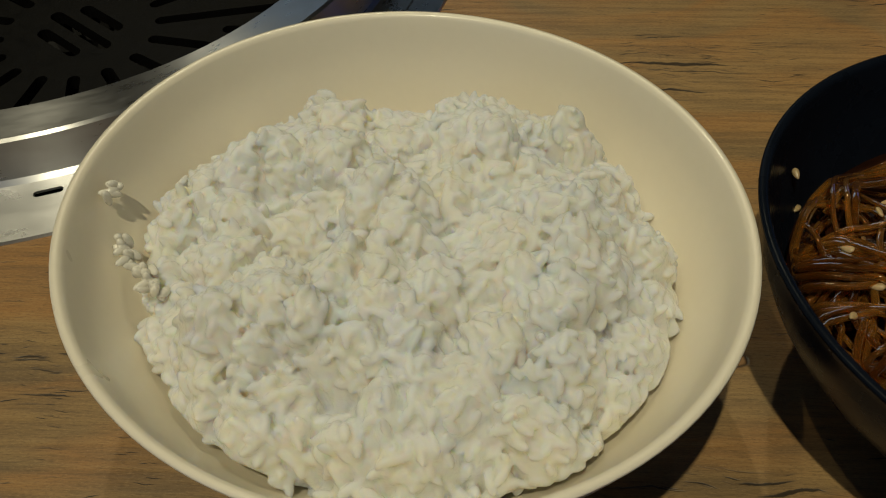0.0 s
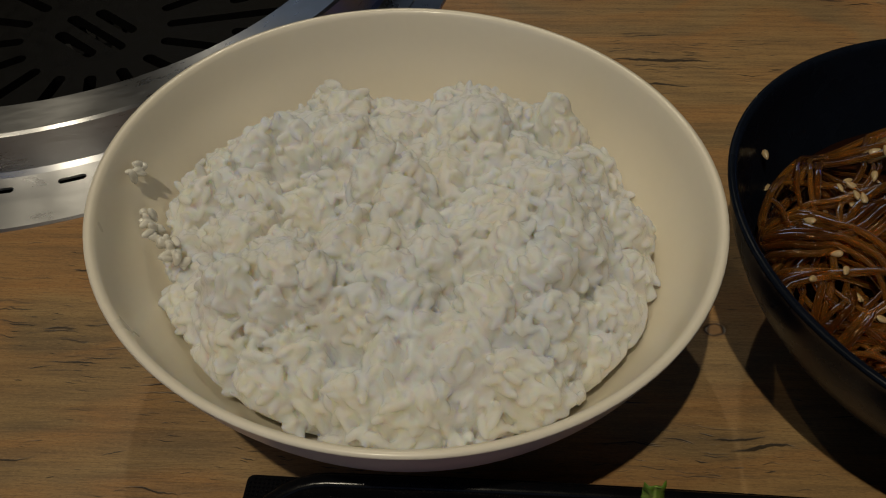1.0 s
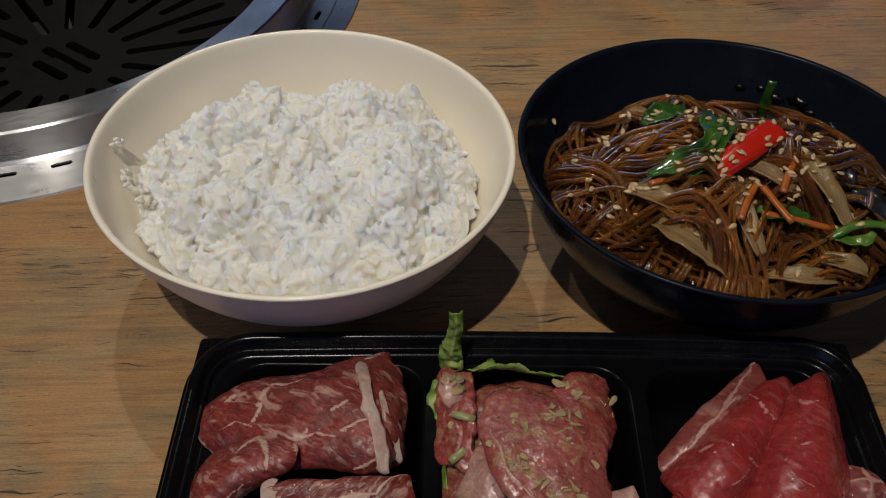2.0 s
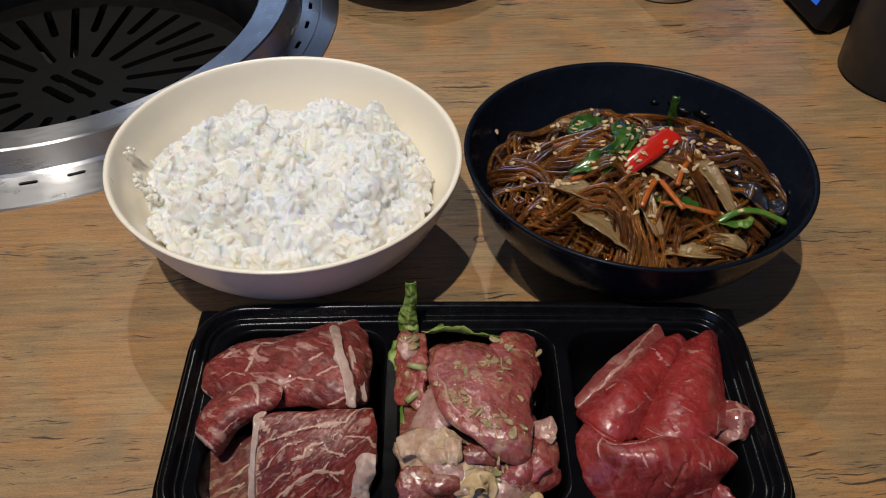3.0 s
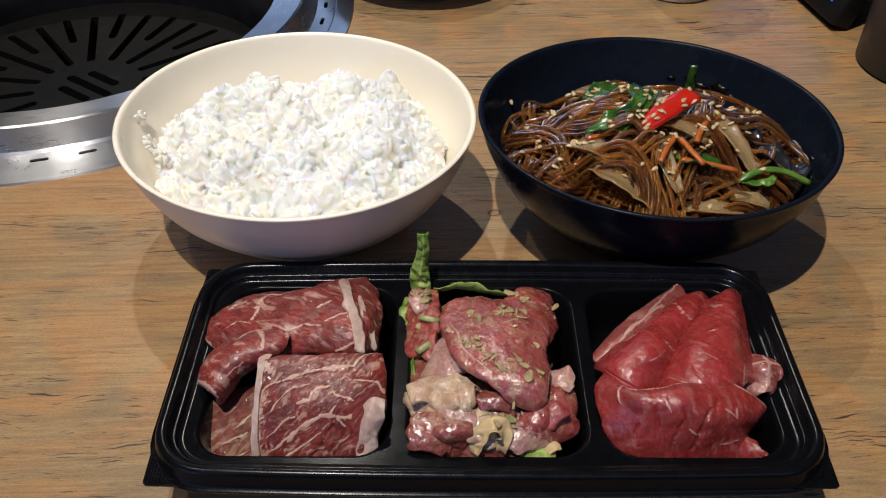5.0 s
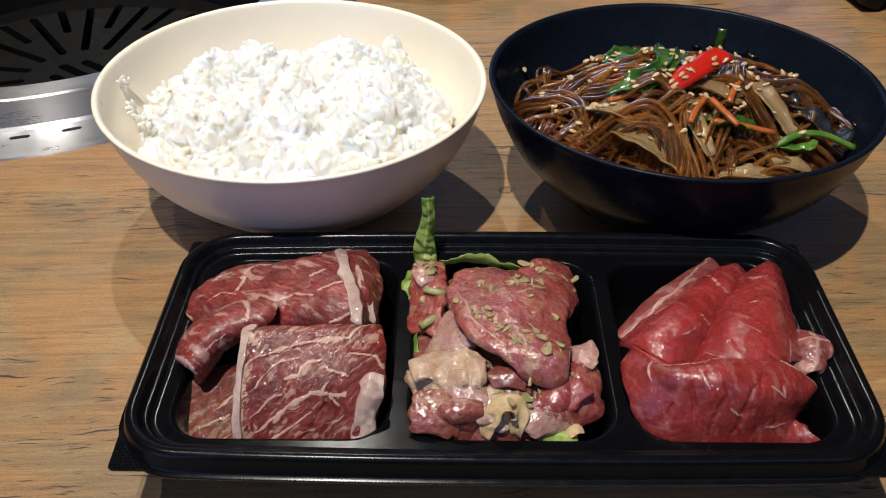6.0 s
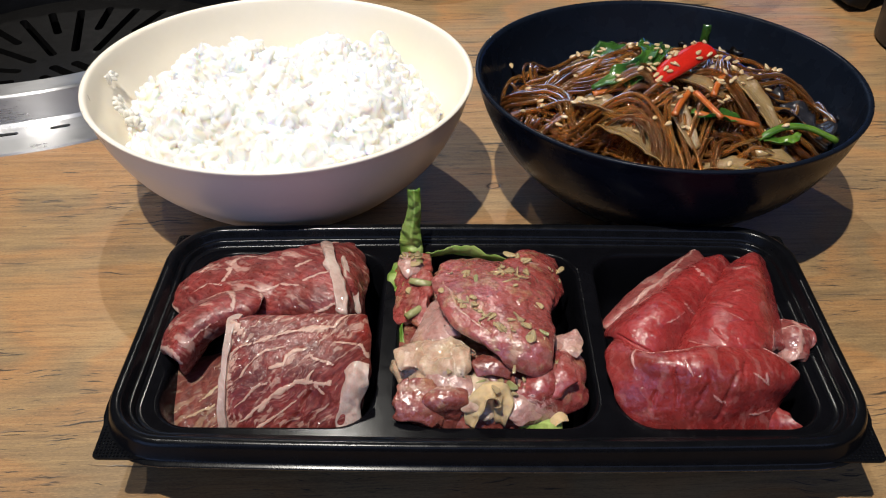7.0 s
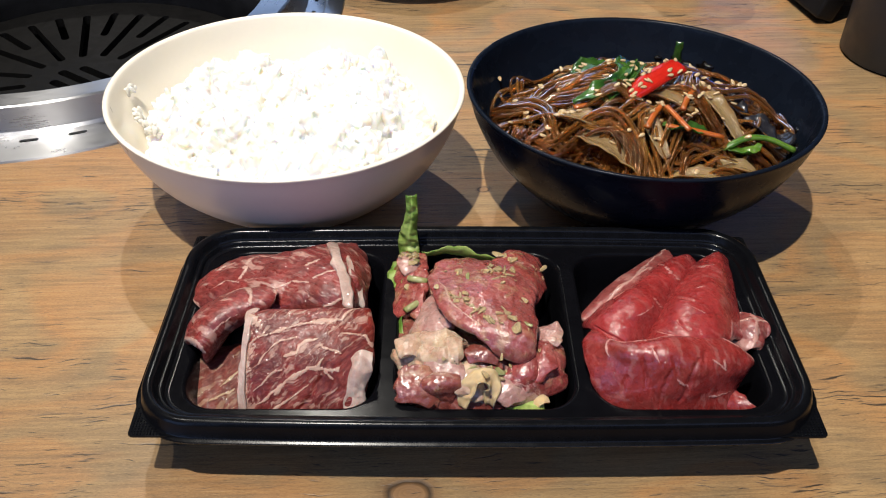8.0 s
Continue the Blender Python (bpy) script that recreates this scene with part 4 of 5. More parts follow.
for seed, pts, ws, note in (
    (11, [(0.053, 0.107, 0.060), (0.062, 0.099, 0.064), (0.075, 0.091, 0.062)], [0.0030, 0.0055, 0.0030], "brown-stained translucent onion slice on the noodles"),
    (12, [(0.062, 0.090, 0.060), (0.073, 0.080, 0.0605), (0.087, 0.0705, 0.052)], [0.0060, 0.0098, 0.0070], "broad translucent onion petal at the front"),
    (13, [(0.085, 0.107, 0.067), (0.090, 0.095, 0.0675), (0.094, 0.082, 0.062), (0.097, 0.074, 0.057)], [0.0023, 0.0042, 0.0036, 0.0023], "curved onion slice below the red pepper"),
    (14, [(0.094, 0.112, 0.069), (0.104, 0.105, 0.070), (0.113, 0.097, 0.067)], [0.0022, 0.0040, 0.0022], "pale onion slice beside the pepper"),
    (15, [(0.113, 0.124, 0.068), (0.121, 0.112, 0.069), (0.128, 0.100, 0.065), (0.134, 0.088, 0.057)], [0.0025, 0.0045, 0.0045, 0.0025], "pale greenish onion slice leaning on the noodles"),
    (16, [(0.100, 0.070, 0.0505), (0.112, 0.066, 0.0535), (0.124, 0.066, 0.0515)], [0.0025, 0.0045, 0.0025], "onion slice at the near edge of the bowl"),
    (17, [(0.122, 0.076, 0.052), (0.131, 0.071, 0.0535), (0.137, 0.069, 0.051)], [0.0030, 0.0045, 0.0025], "short onion piece at the near edge"),
    (18, [(0.060, 0.158, 0.052), (0.068, 0.160, 0.0550), (0.076, 0.158, 0.054)], [0.0020, 0.0036, 0.0020], "onion piece at the back of the noodles"),
):
    loose("onion_slice", ribbon([(x, y, z - 0.0012) for x, y, z in pts], ws, 0.0015, 0.4, seed, ruffle=0.35), M_ONION, note, "onion", VEG)
for seed, p, d in ((1, (0.0935, 0.0905, 0.0685), (0.005, 0.009, 0.001)), (2, (0.1035, 0.0880, 0.0685), (-0.004, 0.008, 0.002)), (3, (0.111, 0.101, 0.0705), (0.004, 0.008, 0.001)), (4, (0.1105, 0.084, 0.0640), (0.012, -0.003, -0.001)), (5, (0.070, 0.106, 0.0660), (0.010, 0.002, 0.001))):
    q = Vector(p)
    e = Vector(d)
    loose("carrot_strip", tube_bm(arc([q - e, q, q + e + Vector((0.001, 0, -0.001))], 5), 0.0015, 6, 0.7), M_CARROT, "thin cooked orange carrot strip among noodles", "carrot", VEG)
for seed, pts in ((21, [(0.138, 0.106, 0.054), (0.146, 0.099, 0.056), (0.152, 0.091, 0.051)]), (22, [(0.128, 0.121, 0.058), (0.136, 0.116, 0.060), (0.143, 0.108, 0.056)]), (23, [(0.150, 0.090, 0.049), (0.157, 0.096, 0.049), (0.160, 0.104, 0.048)])):
    loose("black_fungus", ribbon(pts, [0.003, 0.0065, 0.003], 0.0012, 0.5, seed), M_MUSHROOM, "glossy black wood-ear mushroom piece in the noodles", "mushroom", VEG)


def sesame_seed():
    v, f = grain_shape(0.0036, 0.0019)
    v[:, 1] *= 1.0 - 0.35 * v[:, 0] / 0.0016
    v[:, 2] *= 0.6
    me = bpy.data.meshes.new("sesame_seed")
    me.from_pydata(v.tolist(), [], f)
    me.materials.append(M_SESAME)
    me.polygons.foreach_set("use_smooth", [True] * len(me.polygons))
    return me


SEED = sesame_seed()


def drop(x, y):
    """The height at which a thing let fall at x, y comes to lie."""
    found, place, *_ = scene.ray_cast(bpy.context.evaluated_depsgraph_get(), Vector((x, y, 0.12)), Vector((0, 0, -1)))
    return place.z if found else 0.0


def sow(count, cx, cy, sx, sy, rng):
    spots = []
    for i in range(count):
        x, y = rng.normal(cx, sx), rng.normal(cy, sy)
        if inside_bowl(x, y, 0.072, 0.066, NX, NY, -17) < 1:
            spots.append((x, y, drop(x, y) + 0.0004))
    for x, y, z in spots:
        ob = new("sesame_seed", SEED)
        ob.matrix_world = pose(x, y, z, rng.uniform(-30, 30), rng.uniform(-30, 30), rng.uniform(0, 360))
        tagged(ob, "pale toasted sesame seed on the noodles", "sesame", "sesame seeds on the noodles")


smears = np.random.default_rng(21)
for turn, k, r in ((74, 0.890, 0.0026), (79, 0.905, 0.0016), (66, 0.900, 0.0030), (61, 0.885, 0.0018), (86, 0.895, 0.0014), (52, 0.880, 0.0022), (8, 0.900, 0.0016), (-2, 0.885, 0.0020)):
    h = float(np.interp(k, (0.80, 0.915, 0.962), (0.50, 0.76, 0.955))) * NH
    q = Matrix.Rotation(radians(-17.3), 3, "Z") @ Vector((0.0847 * k * math.cos(radians(turn)), 0.0780 * k * math.sin(radians(turn)), 0.0)) + Vector((NX, NY, h))
    inward = (Vector((NX, NY, 0.085)) - q).normalized()
    side = inward.cross(Vector((0, 0, 1))).normalized()
    rise = side.cross(inward)
    ring = [q + side * (r * 1.7 * math.cos(a) * smears.uniform(0.6, 1.2)) + rise * (r * math.sin(a) * smears.uniform(0.5, 1.3)) + inward * 0.0004 for a in np.linspace(0, 6.28, 15)[:-1]]
    bm = bmesh.new()
    hub = bm.verts.new(q + inward * 0.0006)
    verts = [bm.verts.new(p) for p in ring]
    low = [bm.verts.new(p - inward * 0.0009) for p in ring]
    for i in range(len(verts)):
        j = (i + 1) % len(verts)
        bm.faces.new((hub, verts[i], verts[j]))
        bm.faces.new((verts[i], low[i], low[j], verts[j]))
    loose("sauce_smear", bm, M_SMEAR, "dark smear of sauce on the wall of the bowl", "sauce", "sauce smears in the noodle bowl")

seeds = np.random.default_rng(3)
sow(80, 0.104, 0.112, 0.024, 0.018, seeds)
sow(100, 0.088, 0.115, 0.036, 0.027, seeds)
for x, y, z in ((0.0317, 0.161, 0.0495), (0.1730, 0.1365, 0.0505), (0.165, 0.108, 0.0475)):
    ob = new("sesame_seed", SEED)
    ob.matrix_world = pose(x, y, z, 30, 20, x * 9000)
    tagged(ob, "pale sesame seed stuck to the wall of the bowl", "sesame", "sesame seeds on the noodles")

# ---- the meat tray ----
TX, TY, TURN = 0.0080, 0.0047, -2.2
tray = thing("meat_tray", pose(TX, TY, 0, 0, 0, TURN), "black plastic takeaway tray with three compartments of raw meat", "tray")
HX, HY = 0.1238, 0.0586


def loop(inset, z, r, bow=0.0022):
    return [(x, y, z) for x, y in rounded(HX - inset, HY - inset, r, bow)]


bm = bmesh.new()
# outer lip, beaded edge, sloping wall, round top, and the step down to the deck
loft(bm, [loop(-0.0004, 0.0232, 0.0230), loop(-0.0009, 0.0236, 0.0235), loop(-0.0010, 0.0241, 0.0236), loop(-0.0005, 0.0245, 0.0231), loop(0.0004, 0.0246, 0.0223), loop(0.0009, 0.0252, 0.0218), loop(0.0019, 0.0294, 0.0208), loop(0.0023, 0.0304, 0.0204), loop(0.0030, 0.0311, 0.0197), loop(0.0042, 0.0314, 0.0185), loop(0.0054, 0.0312, 0.0173), loop(0.0062, 0.0304, 0.0165), loop(0.0070, 0.0284, 0.0157), loop(0.0076, 0.0278, 0.0151), loop(0.0083, 0.0279, 0.0144), loop(0.0088, 0.0276, 0.0139), loop(0.0092, 0.0262, 0.0135), loop(0.0098, 0.0256, 0.0129), loop(0.0110, 0.0255, 0.0118)])
sharp(part("rim", bm, M_TRAY, tray, "raised glossy black rim"), 50)
CELLS = ((-0.0725, 0.0365), (0.0035, 0.0345), (0.0760, 0.0335))
deck = filled([rounded(HX - 0.0110, HY - 0.0110, 0.0118, 0.0022)] + [[(cx + x, y) for x, y in rounded(w, 0.0445, 0.013)] for cx, w in CELLS], 0.0255)
thicken(part("deck", deck, M_DECK, tray, smooth=False), 0.0006)
for cx, w in CELLS:
    bm = bmesh.new()
    rings = loft(bm, [[(cx + x, y, z) for x, y in rounded(w - i, 0.0445 - i, 0.013 - i * 0.35)] for i, z in ((0, 0.0255), (0.0005, 0.0254), (0.0011, 0.0249), (0.0016, 0.0238), (0.0026, 0.0190), (0.0042, 0.0080), (0.0052, 0.0040), (0.0070, 0.0020), (0.0100, 0.0012), (0.0150, 0.0010))])
    bm.faces.new(rings[-1])
    part("compartment", bm, M_CELL, tray, "sunken glossy black compartment")
for sx in (1, -1):
    for sy in (1, -1):
        # a flat tab fills the corner outside the round rim
        cx, cy, r = HX - 0.0232, HY - 0.0252, 0.0222
        tip = [(HX - 0.0012, HY - 0.0044), (HX - 0.0014, HY - 0.0036), (HX - 0.0022, HY - 0.0030), (HX - 0.0032, HY - 0.0028)]
        tab = [(cx + r * math.cos(radians(a)), cy + r * math.sin(radians(a))) for a in range(90, -1, -6)] + [(cx + r + 0.0003, cy)] + tip + [(cx, cy + r + 0.0003)]
        ob = part("corner_tab", filled([[(sx * x, sy * y) for x, y in tab]], 0.0250), M_TRAY, tray, "flat stippled corner tab", smooth=False)
        thicken(ob, 0.0007)
        bm = bmesh.new()
        for i in range(16):
            for j in range(16):
                x, y = HX - 0.0022 - i * 0.00115, HY - 0.0038 - j * 0.00115
                if math.hypot(x - cx, y - cy) > r + 0.0008 and x + y < HX + HY - 0.0062:
                    bmesh.ops.create_cone(bm, cap_ends=True, segments=5, radius1=0.00045, radius2=0.0002, depth=0.0005, matrix=Matrix.Translation((sx * x, sy * y, 0.0252)))
        part("grip_dots", bm, M_TRAY, ob, "raised grip dots")


# ---- meat ----
def hump(h, c=0.5, w=0.35):
    return lambda u, v: h * math.exp(-(((v - c) / w) ** 2))


def slice_of(kind, net, thick, seed, material, label, group, **shape):
    return tagged(sheet(kind, net, thick, seed, material, **shape), label, "meat", group)


G1, G2, G3 = "marbled beef slices", "seasoned pork pieces", "lean beef slices"
slice_of("beef_slice", [[(-0.101, -0.028, 0.008), (-0.091, -0.030, 0.008), (-0.077, -0.033, 0.009)], [(-0.102, -0.015, 0.013), (-0.092, -0.017, 0.015), (-0.078, -0.020, 0.017)], [(-0.105, -0.003, 0.018), (-0.093, -0.002, 0.021), (-0.079, -0.002, 0.025)]],
    0.0045, 31, M_MARBLED_UNDER, "marbled beef slice with a yellowish fat edge, lying underneath", G1, soft=0.1,
    fat=[(0.0046, (0.00, 0.95), (0.03, 0.40), (0.10, 0.05)), (0.0006, (0.38, 0.28), (0.80, 0.50)), (0.0005, (0.48, 0.12), (0.88, 0.33)), (0.0005, (0.58, 0.50), (0.88, 0.70))])
folded = slice_of("beef_slice", [[(-0.101, 0.015, 0.022), (-0.084, 0.010, 0.030), (-0.062, 0.002, 0.036), (-0.043, -0.000, 0.037), (-0.034, 0.010, 0.027)], [(-0.104, 0.019, 0.026), (-0.086, 0.018, 0.036), (-0.065, 0.012, 0.042), (-0.043, 0.009, 0.043), (-0.034, 0.022, 0.029)], [(-0.106, 0.025, 0.025), (-0.091, 0.030, 0.034), (-0.068, 0.026, 0.041), (-0.046, 0.027, 0.041), (-0.035, 0.038, 0.028)], [(-0.109, 0.031, 0.021), (-0.094, 0.041, 0.028), (-0.074, 0.044, 0.031), (-0.050, 0.052, 0.029), (-0.039, 0.059, 0.023)]],
    0.0045, 32, M_MARBLED_BACK, "folded marbled beef slice with pale fat bands", G1, n=96, ragged=0.0016, soft=0.2, depth=0.003, fine=0.0010,
    fat=[(0.0019, (0.18, 0.68), (0.23, 0.73)), (0.0008, (0.20, 0.65), (0.33, 0.55), (0.40, 0.80), (0.53, 0.85)), (0.0013, (0.00, 0.88), (0.00, 0.30), (0.03, 0.10)), (0.0008, (0.62, 0.38), (0.73, 0.48)), (0.0006, (0.28, 0.38), (0.35, 0.58)), (0.0008, (0.60, 0.53), (0.65, 0.60)), (0.0011, (0.75, 0.95), (0.95, 0.98)), (0.0006, (0.38, 0.20), (0.53, 0.35), (0.60, 0.33)), (0.0005, (0.12, 0.38), (0.20, 0.43), (0.28, 0.35)), (0.0006, (0.65, 0.08), (0.73, 0.18))],
    groove=[(0.0019, (0.78, 0.60), (0.80, 0.35), (0.88, 0.05))])
sheet("fat_strip", [[(-0.0425, -0.0030, 0.0425), (-0.0385, -0.0030, 0.0415)], [(-0.0450, 0.0070, 0.0466), (-0.0405, 0.0070, 0.0455)], [(-0.0478, 0.0230, 0.0456), (-0.0438, 0.0230, 0.0446)], [(-0.0515, 0.0430, 0.0374), (-0.0472, 0.0430, 0.0366)]], 0.0022, 36, M_FAT, n=48, ragged=0.0018, soft=0.2, parent=folded, label="pale strip of fat")
sheet("fat_strip", [[(-0.0370, 0.0040, 0.0362), (-0.0345, 0.0040, 0.0345)], [(-0.0385, 0.0110, 0.0402), (-0.0360, 0.0110, 0.0388)], [(-0.0408, 0.0175, 0.0424), (-0.0386, 0.0180, 0.0412)], [(-0.0432, 0.0280, 0.0424), (-0.0416, 0.0280, 0.0416)]], 0.0018, 37, M_FAT, n=40, ragged=0.0016, soft=0.3, parent=folded, label="thin pale strip of fat")
slice_of("beef_slice", [[(-0.097, -0.009, 0.020), (-0.090, -0.004, 0.027), (-0.083, -0.001, 0.033), (-0.072, 0.003, 0.037)], [(-0.095, -0.013, 0.029), (-0.090, -0.007, 0.036), (-0.083, -0.002, 0.040), (-0.069, 0.002, 0.041)], [(-0.097, -0.011, 0.033), (-0.093, -0.004, 0.039), (-0.085, 0.002, 0.042), (-0.068, 0.005, 0.043)], [(-0.103, -0.004, 0.026), (-0.099, 0.003, 0.033), (-0.089, 0.009, 0.038), (-0.069, 0.014, 0.039)], [(-0.106, 0.002, 0.016), (-0.104, 0.010, 0.022), (-0.094, 0.018, 0.026), (-0.074, 0.020, 0.030)]],
    0.0042, 33, M_MARBLED_BACK, "rolled marbled beef slice with a pale end", G1, soft=0.3,
    fat=[(0.0013, (0.65, 0.65), (0.83, 0.75), (1.00, 0.85)), (0.0017, (0.08, 1.00), (0.00, 0.28)), (0.0008, (0.83, 0.80), (0.80, 0.30)), (0.0005, (0.25, 0.33), (0.48, 0.28), (0.68, 0.25)), (0.0013, (1.00, 0.90), (1.00, 0.33))])
square = slice_of("beef_slice", [[(-0.079, -0.036, 0.017), (-0.064, -0.038, 0.017), (-0.048, -0.039, 0.017), (-0.035, -0.038, 0.017)], [(-0.079, -0.030, 0.027), (-0.064, -0.030, 0.027), (-0.048, -0.030, 0.027), (-0.033, -0.029, 0.026)], [(-0.078, -0.020, 0.036), (-0.064, -0.020, 0.036), (-0.047, -0.021, 0.037), (-0.031, -0.018, 0.034)], [(-0.077, -0.011, 0.043), (-0.062, -0.010, 0.043), (-0.046, -0.009, 0.043), (-0.030, -0.009, 0.040)], [(-0.077, -0.006, 0.045), (-0.067, -0.005, 0.045), (-0.052, -0.005, 0.045), (-0.031, -0.003, 0.042)]],
    0.0042, 34, M_MARBLED, "square marbled beef slice with a white fat edge", G1, n=120, ragged=0.0009, soft=0.12, depth=0.0006,
    fat=[(0.0036, (0.00, 1.00), (0.00, 0.62), (0.00, 0.43), (0.00, 0.05)), (0.0029, (0.03, 0.93), (0.10, 0.75)), (0.0008, (0.03, 0.62), (0.20, 0.65), (0.43, 0.70), (0.55, 0.70), (0.73, 0.73), (0.88, 0.95), (0.98, 0.98)), (0.0017, (0.50, 0.70), (0.70, 0.73)), (0.0006, (0.33, 0.48), (0.43, 0.50), (0.43, 0.55), (0.50, 0.58), (0.58, 0.58)), (0.0005, (0.58, 0.58), (0.62, 0.53), (0.75, 0.48)), (0.0008, (0.28, 0.25), (0.40, 0.35), (0.55, 0.40), (0.65, 0.40), (0.75, 0.40)), (0.0005, (0.65, 0.40), (0.73, 0.35)), (0.0005, (0.20, 0.10), (0.43, 0.23), (0.55, 0.30)), (0.0005, (0.60, 0.40), (0.65, 0.48)), (0.0006, (0.73, 0.62), (0.95, 0.60), (1.00, 0.53)), (0.0005, (0.12, 0.45), (0.28, 0.58), (0.40, 0.60)), (0.0005, (0.10, 0.28), (0.25, 0.38), (0.33, 0.40)), (0.0005, (0.12, 0.18), (0.33, 0.30))],
    groove=[(0.0013, (0.65, 0.35), (0.58, 0.25), (0.43, 0.10))])
sheet("fat_strip", [[(-0.0800, -0.0362, 0.0182), (-0.0764, -0.0366, 0.0186)], [(-0.0801, -0.0305, 0.0280), (-0.0772, -0.0305, 0.0286)], [(-0.0792, -0.0205, 0.0368), (-0.0765, -0.0205, 0.0374)], [(-0.0783, -0.0115, 0.0438), (-0.0750, -0.0115, 0.0444)], [(-0.0782, -0.0058, 0.0462), (-0.0722, -0.0062, 0.0462)]], 0.0018, 38, M_FAT, n=48, ragged=0.0012, soft=0.3, parent=square, label="white edge of fat")
sheet("fat_lump", [[(-0.0440, -0.0380, 0.0195), (-0.0390, -0.0385, 0.0200), (-0.0340, -0.0375, 0.0195)], [(-0.0425, -0.0330, 0.0265), (-0.0380, -0.0325, 0.0272), (-0.0330, -0.0315, 0.0262)], [(-0.0385, -0.0270, 0.0318), (-0.0360, -0.0265, 0.0325), (-0.0318, -0.0255, 0.0310)], [(-0.0370, -0.0215, 0.0352), (-0.0350, -0.0212, 0.0355), (-0.0322, -0.0210, 0.0340)]], 0.0020, 35, M_FAT, n=64, ragged=0.0030, soft=0.1, fine=0.0018, parent=square, label="pale lump of fat")
slice_of("pork_piece", [[(-0.022, -0.038, 0.012), (0.006, -0.038, 0.015), (0.034, -0.038, 0.012)], [(-0.022, -0.024, 0.020), (0.008, -0.024, 0.029), (0.034, -0.024, 0.022)], [(-0.023, 0.000, 0.022), (0.006, 0.000, 0.026), (0.034, 0.000, 0.022)], [(-0.021, 0.038, 0.021), (0.006, 0.040, 0.024), (0.035, 0.040, 0.020)]], 0.008, 40, M_SEASONED_DARK, "pink pork piece lying at the bottom", G2, ragged=0.002)
slice_of("pork_piece", [[(-0.025, 0.011, 0.022), (-0.018, 0.005, 0.027), (-0.010, 0.004, 0.030)], [(-0.024, 0.025, 0.026), (-0.017, 0.020, 0.031), (-0.010, 0.016, 0.033)], [(-0.022, 0.046, 0.026), (-0.016, 0.045, 0.029), (-0.009, 0.042, 0.030)]],
    0.0030, 41, M_SEASONED_RED, "wet pink seasoned pork piece with scallion bits", G2, ragged=0.0030, soft=0.12, fine=0.0007, fold=0.0005)
slice_of("pork_piece", [[(-0.018, -0.006, 0.028), (-0.009, -0.011, 0.034), (-0.001, -0.009, 0.036)], [(-0.015, -0.000, 0.031), (-0.008, -0.003, 0.036), (-0.002, -0.005, 0.038)], [(-0.011, 0.009, 0.032), (-0.008, 0.009, 0.035), (-0.005, 0.005, 0.036)]],
    0.005, 47, M_BLUSH, "pale pink pork piece beside the broad slice", G2, ragged=0.0014, soft=0.12, fine=0.0007, fold=0.0005)
slice_of("pork_piece", [[(-0.021, -0.023, 0.026), (-0.011, -0.027, 0.028), (0.000, -0.025, 0.031)], [(-0.022, -0.015, 0.029), (-0.010, -0.021, 0.036), (0.004, -0.022, 0.037)], [(-0.020, -0.007, 0.029), (-0.008, -0.007, 0.036), (0.000, -0.008, 0.038)]],
    0.0030, 42, M_PALE, "pale glistening fatty pork piece with pepper", G2, n=84, ragged=0.0040, soft=0.12, fine=0.0013, fold=0.0011)
slice_of("pork_piece", [[(-0.023, -0.035, 0.014), (-0.011, -0.036, 0.014), (0.002, -0.036, 0.014)], [(-0.023, -0.030, 0.023), (-0.011, -0.034, 0.026), (-0.000, -0.033, 0.026)], [(-0.023, -0.026, 0.026), (-0.011, -0.032, 0.032), (0.001, -0.031, 0.032)], [(-0.022, -0.020, 0.024), (-0.010, -0.023, 0.028), (0.001, -0.022, 0.028)]],
    0.0030, 43, M_SEASONED_DARK, "dark pink pork fold at the near end", G2, ragged=0.0030, soft=0.12, fine=0.0007, fold=0.0005)
slice_of("pork_piece", [[(0.011, -0.037, 0.014), (0.019, -0.036, 0.017), (0.030, -0.034, 0.021)], [(0.014, -0.031, 0.027), (0.025, -0.031, 0.031), (0.038, -0.028, 0.024)], [(0.019, -0.027, 0.032), (0.030, -0.021, 0.035), (0.042, -0.016, 0.028)], [(0.023, -0.022, 0.031), (0.032, -0.013, 0.033), (0.040, -0.008, 0.028)]],
    0.0030, 44, M_SEASONED_RED, "pink pork piece with a fatty rim", G2, n=84, ragged=0.0030, soft=0.12, fine=0.0007, fold=0.0005,
    fat=[(0.0038, (0.18, 0.28), (0.53, 0.25), (0.85, 0.15)), (0.0019, (0.55, 0.90), (0.98, 0.75)), (0.0017, (0.18, 0.05), (0.35, 0.18))])
slice_of("pork_piece", [[(0.015, 0.002, 0.036), (0.024, 0.001, 0.036), (0.034, 0.007, 0.031)], [(0.018, 0.014, 0.039), (0.028, 0.014, 0.038), (0.038, 0.020, 0.030)], [(0.015, 0.033, 0.034), (0.026, 0.040, 0.033), (0.039, 0.043, 0.027)]],
    0.0045, 45, M_SEASONED_RED, "red end of a marinated pork slice", G2, ragged=0.0016, soft=0.4, fine=0.0006,
    fat=[(0.0006, (0.33, 0.78), (0.75, 0.73))])
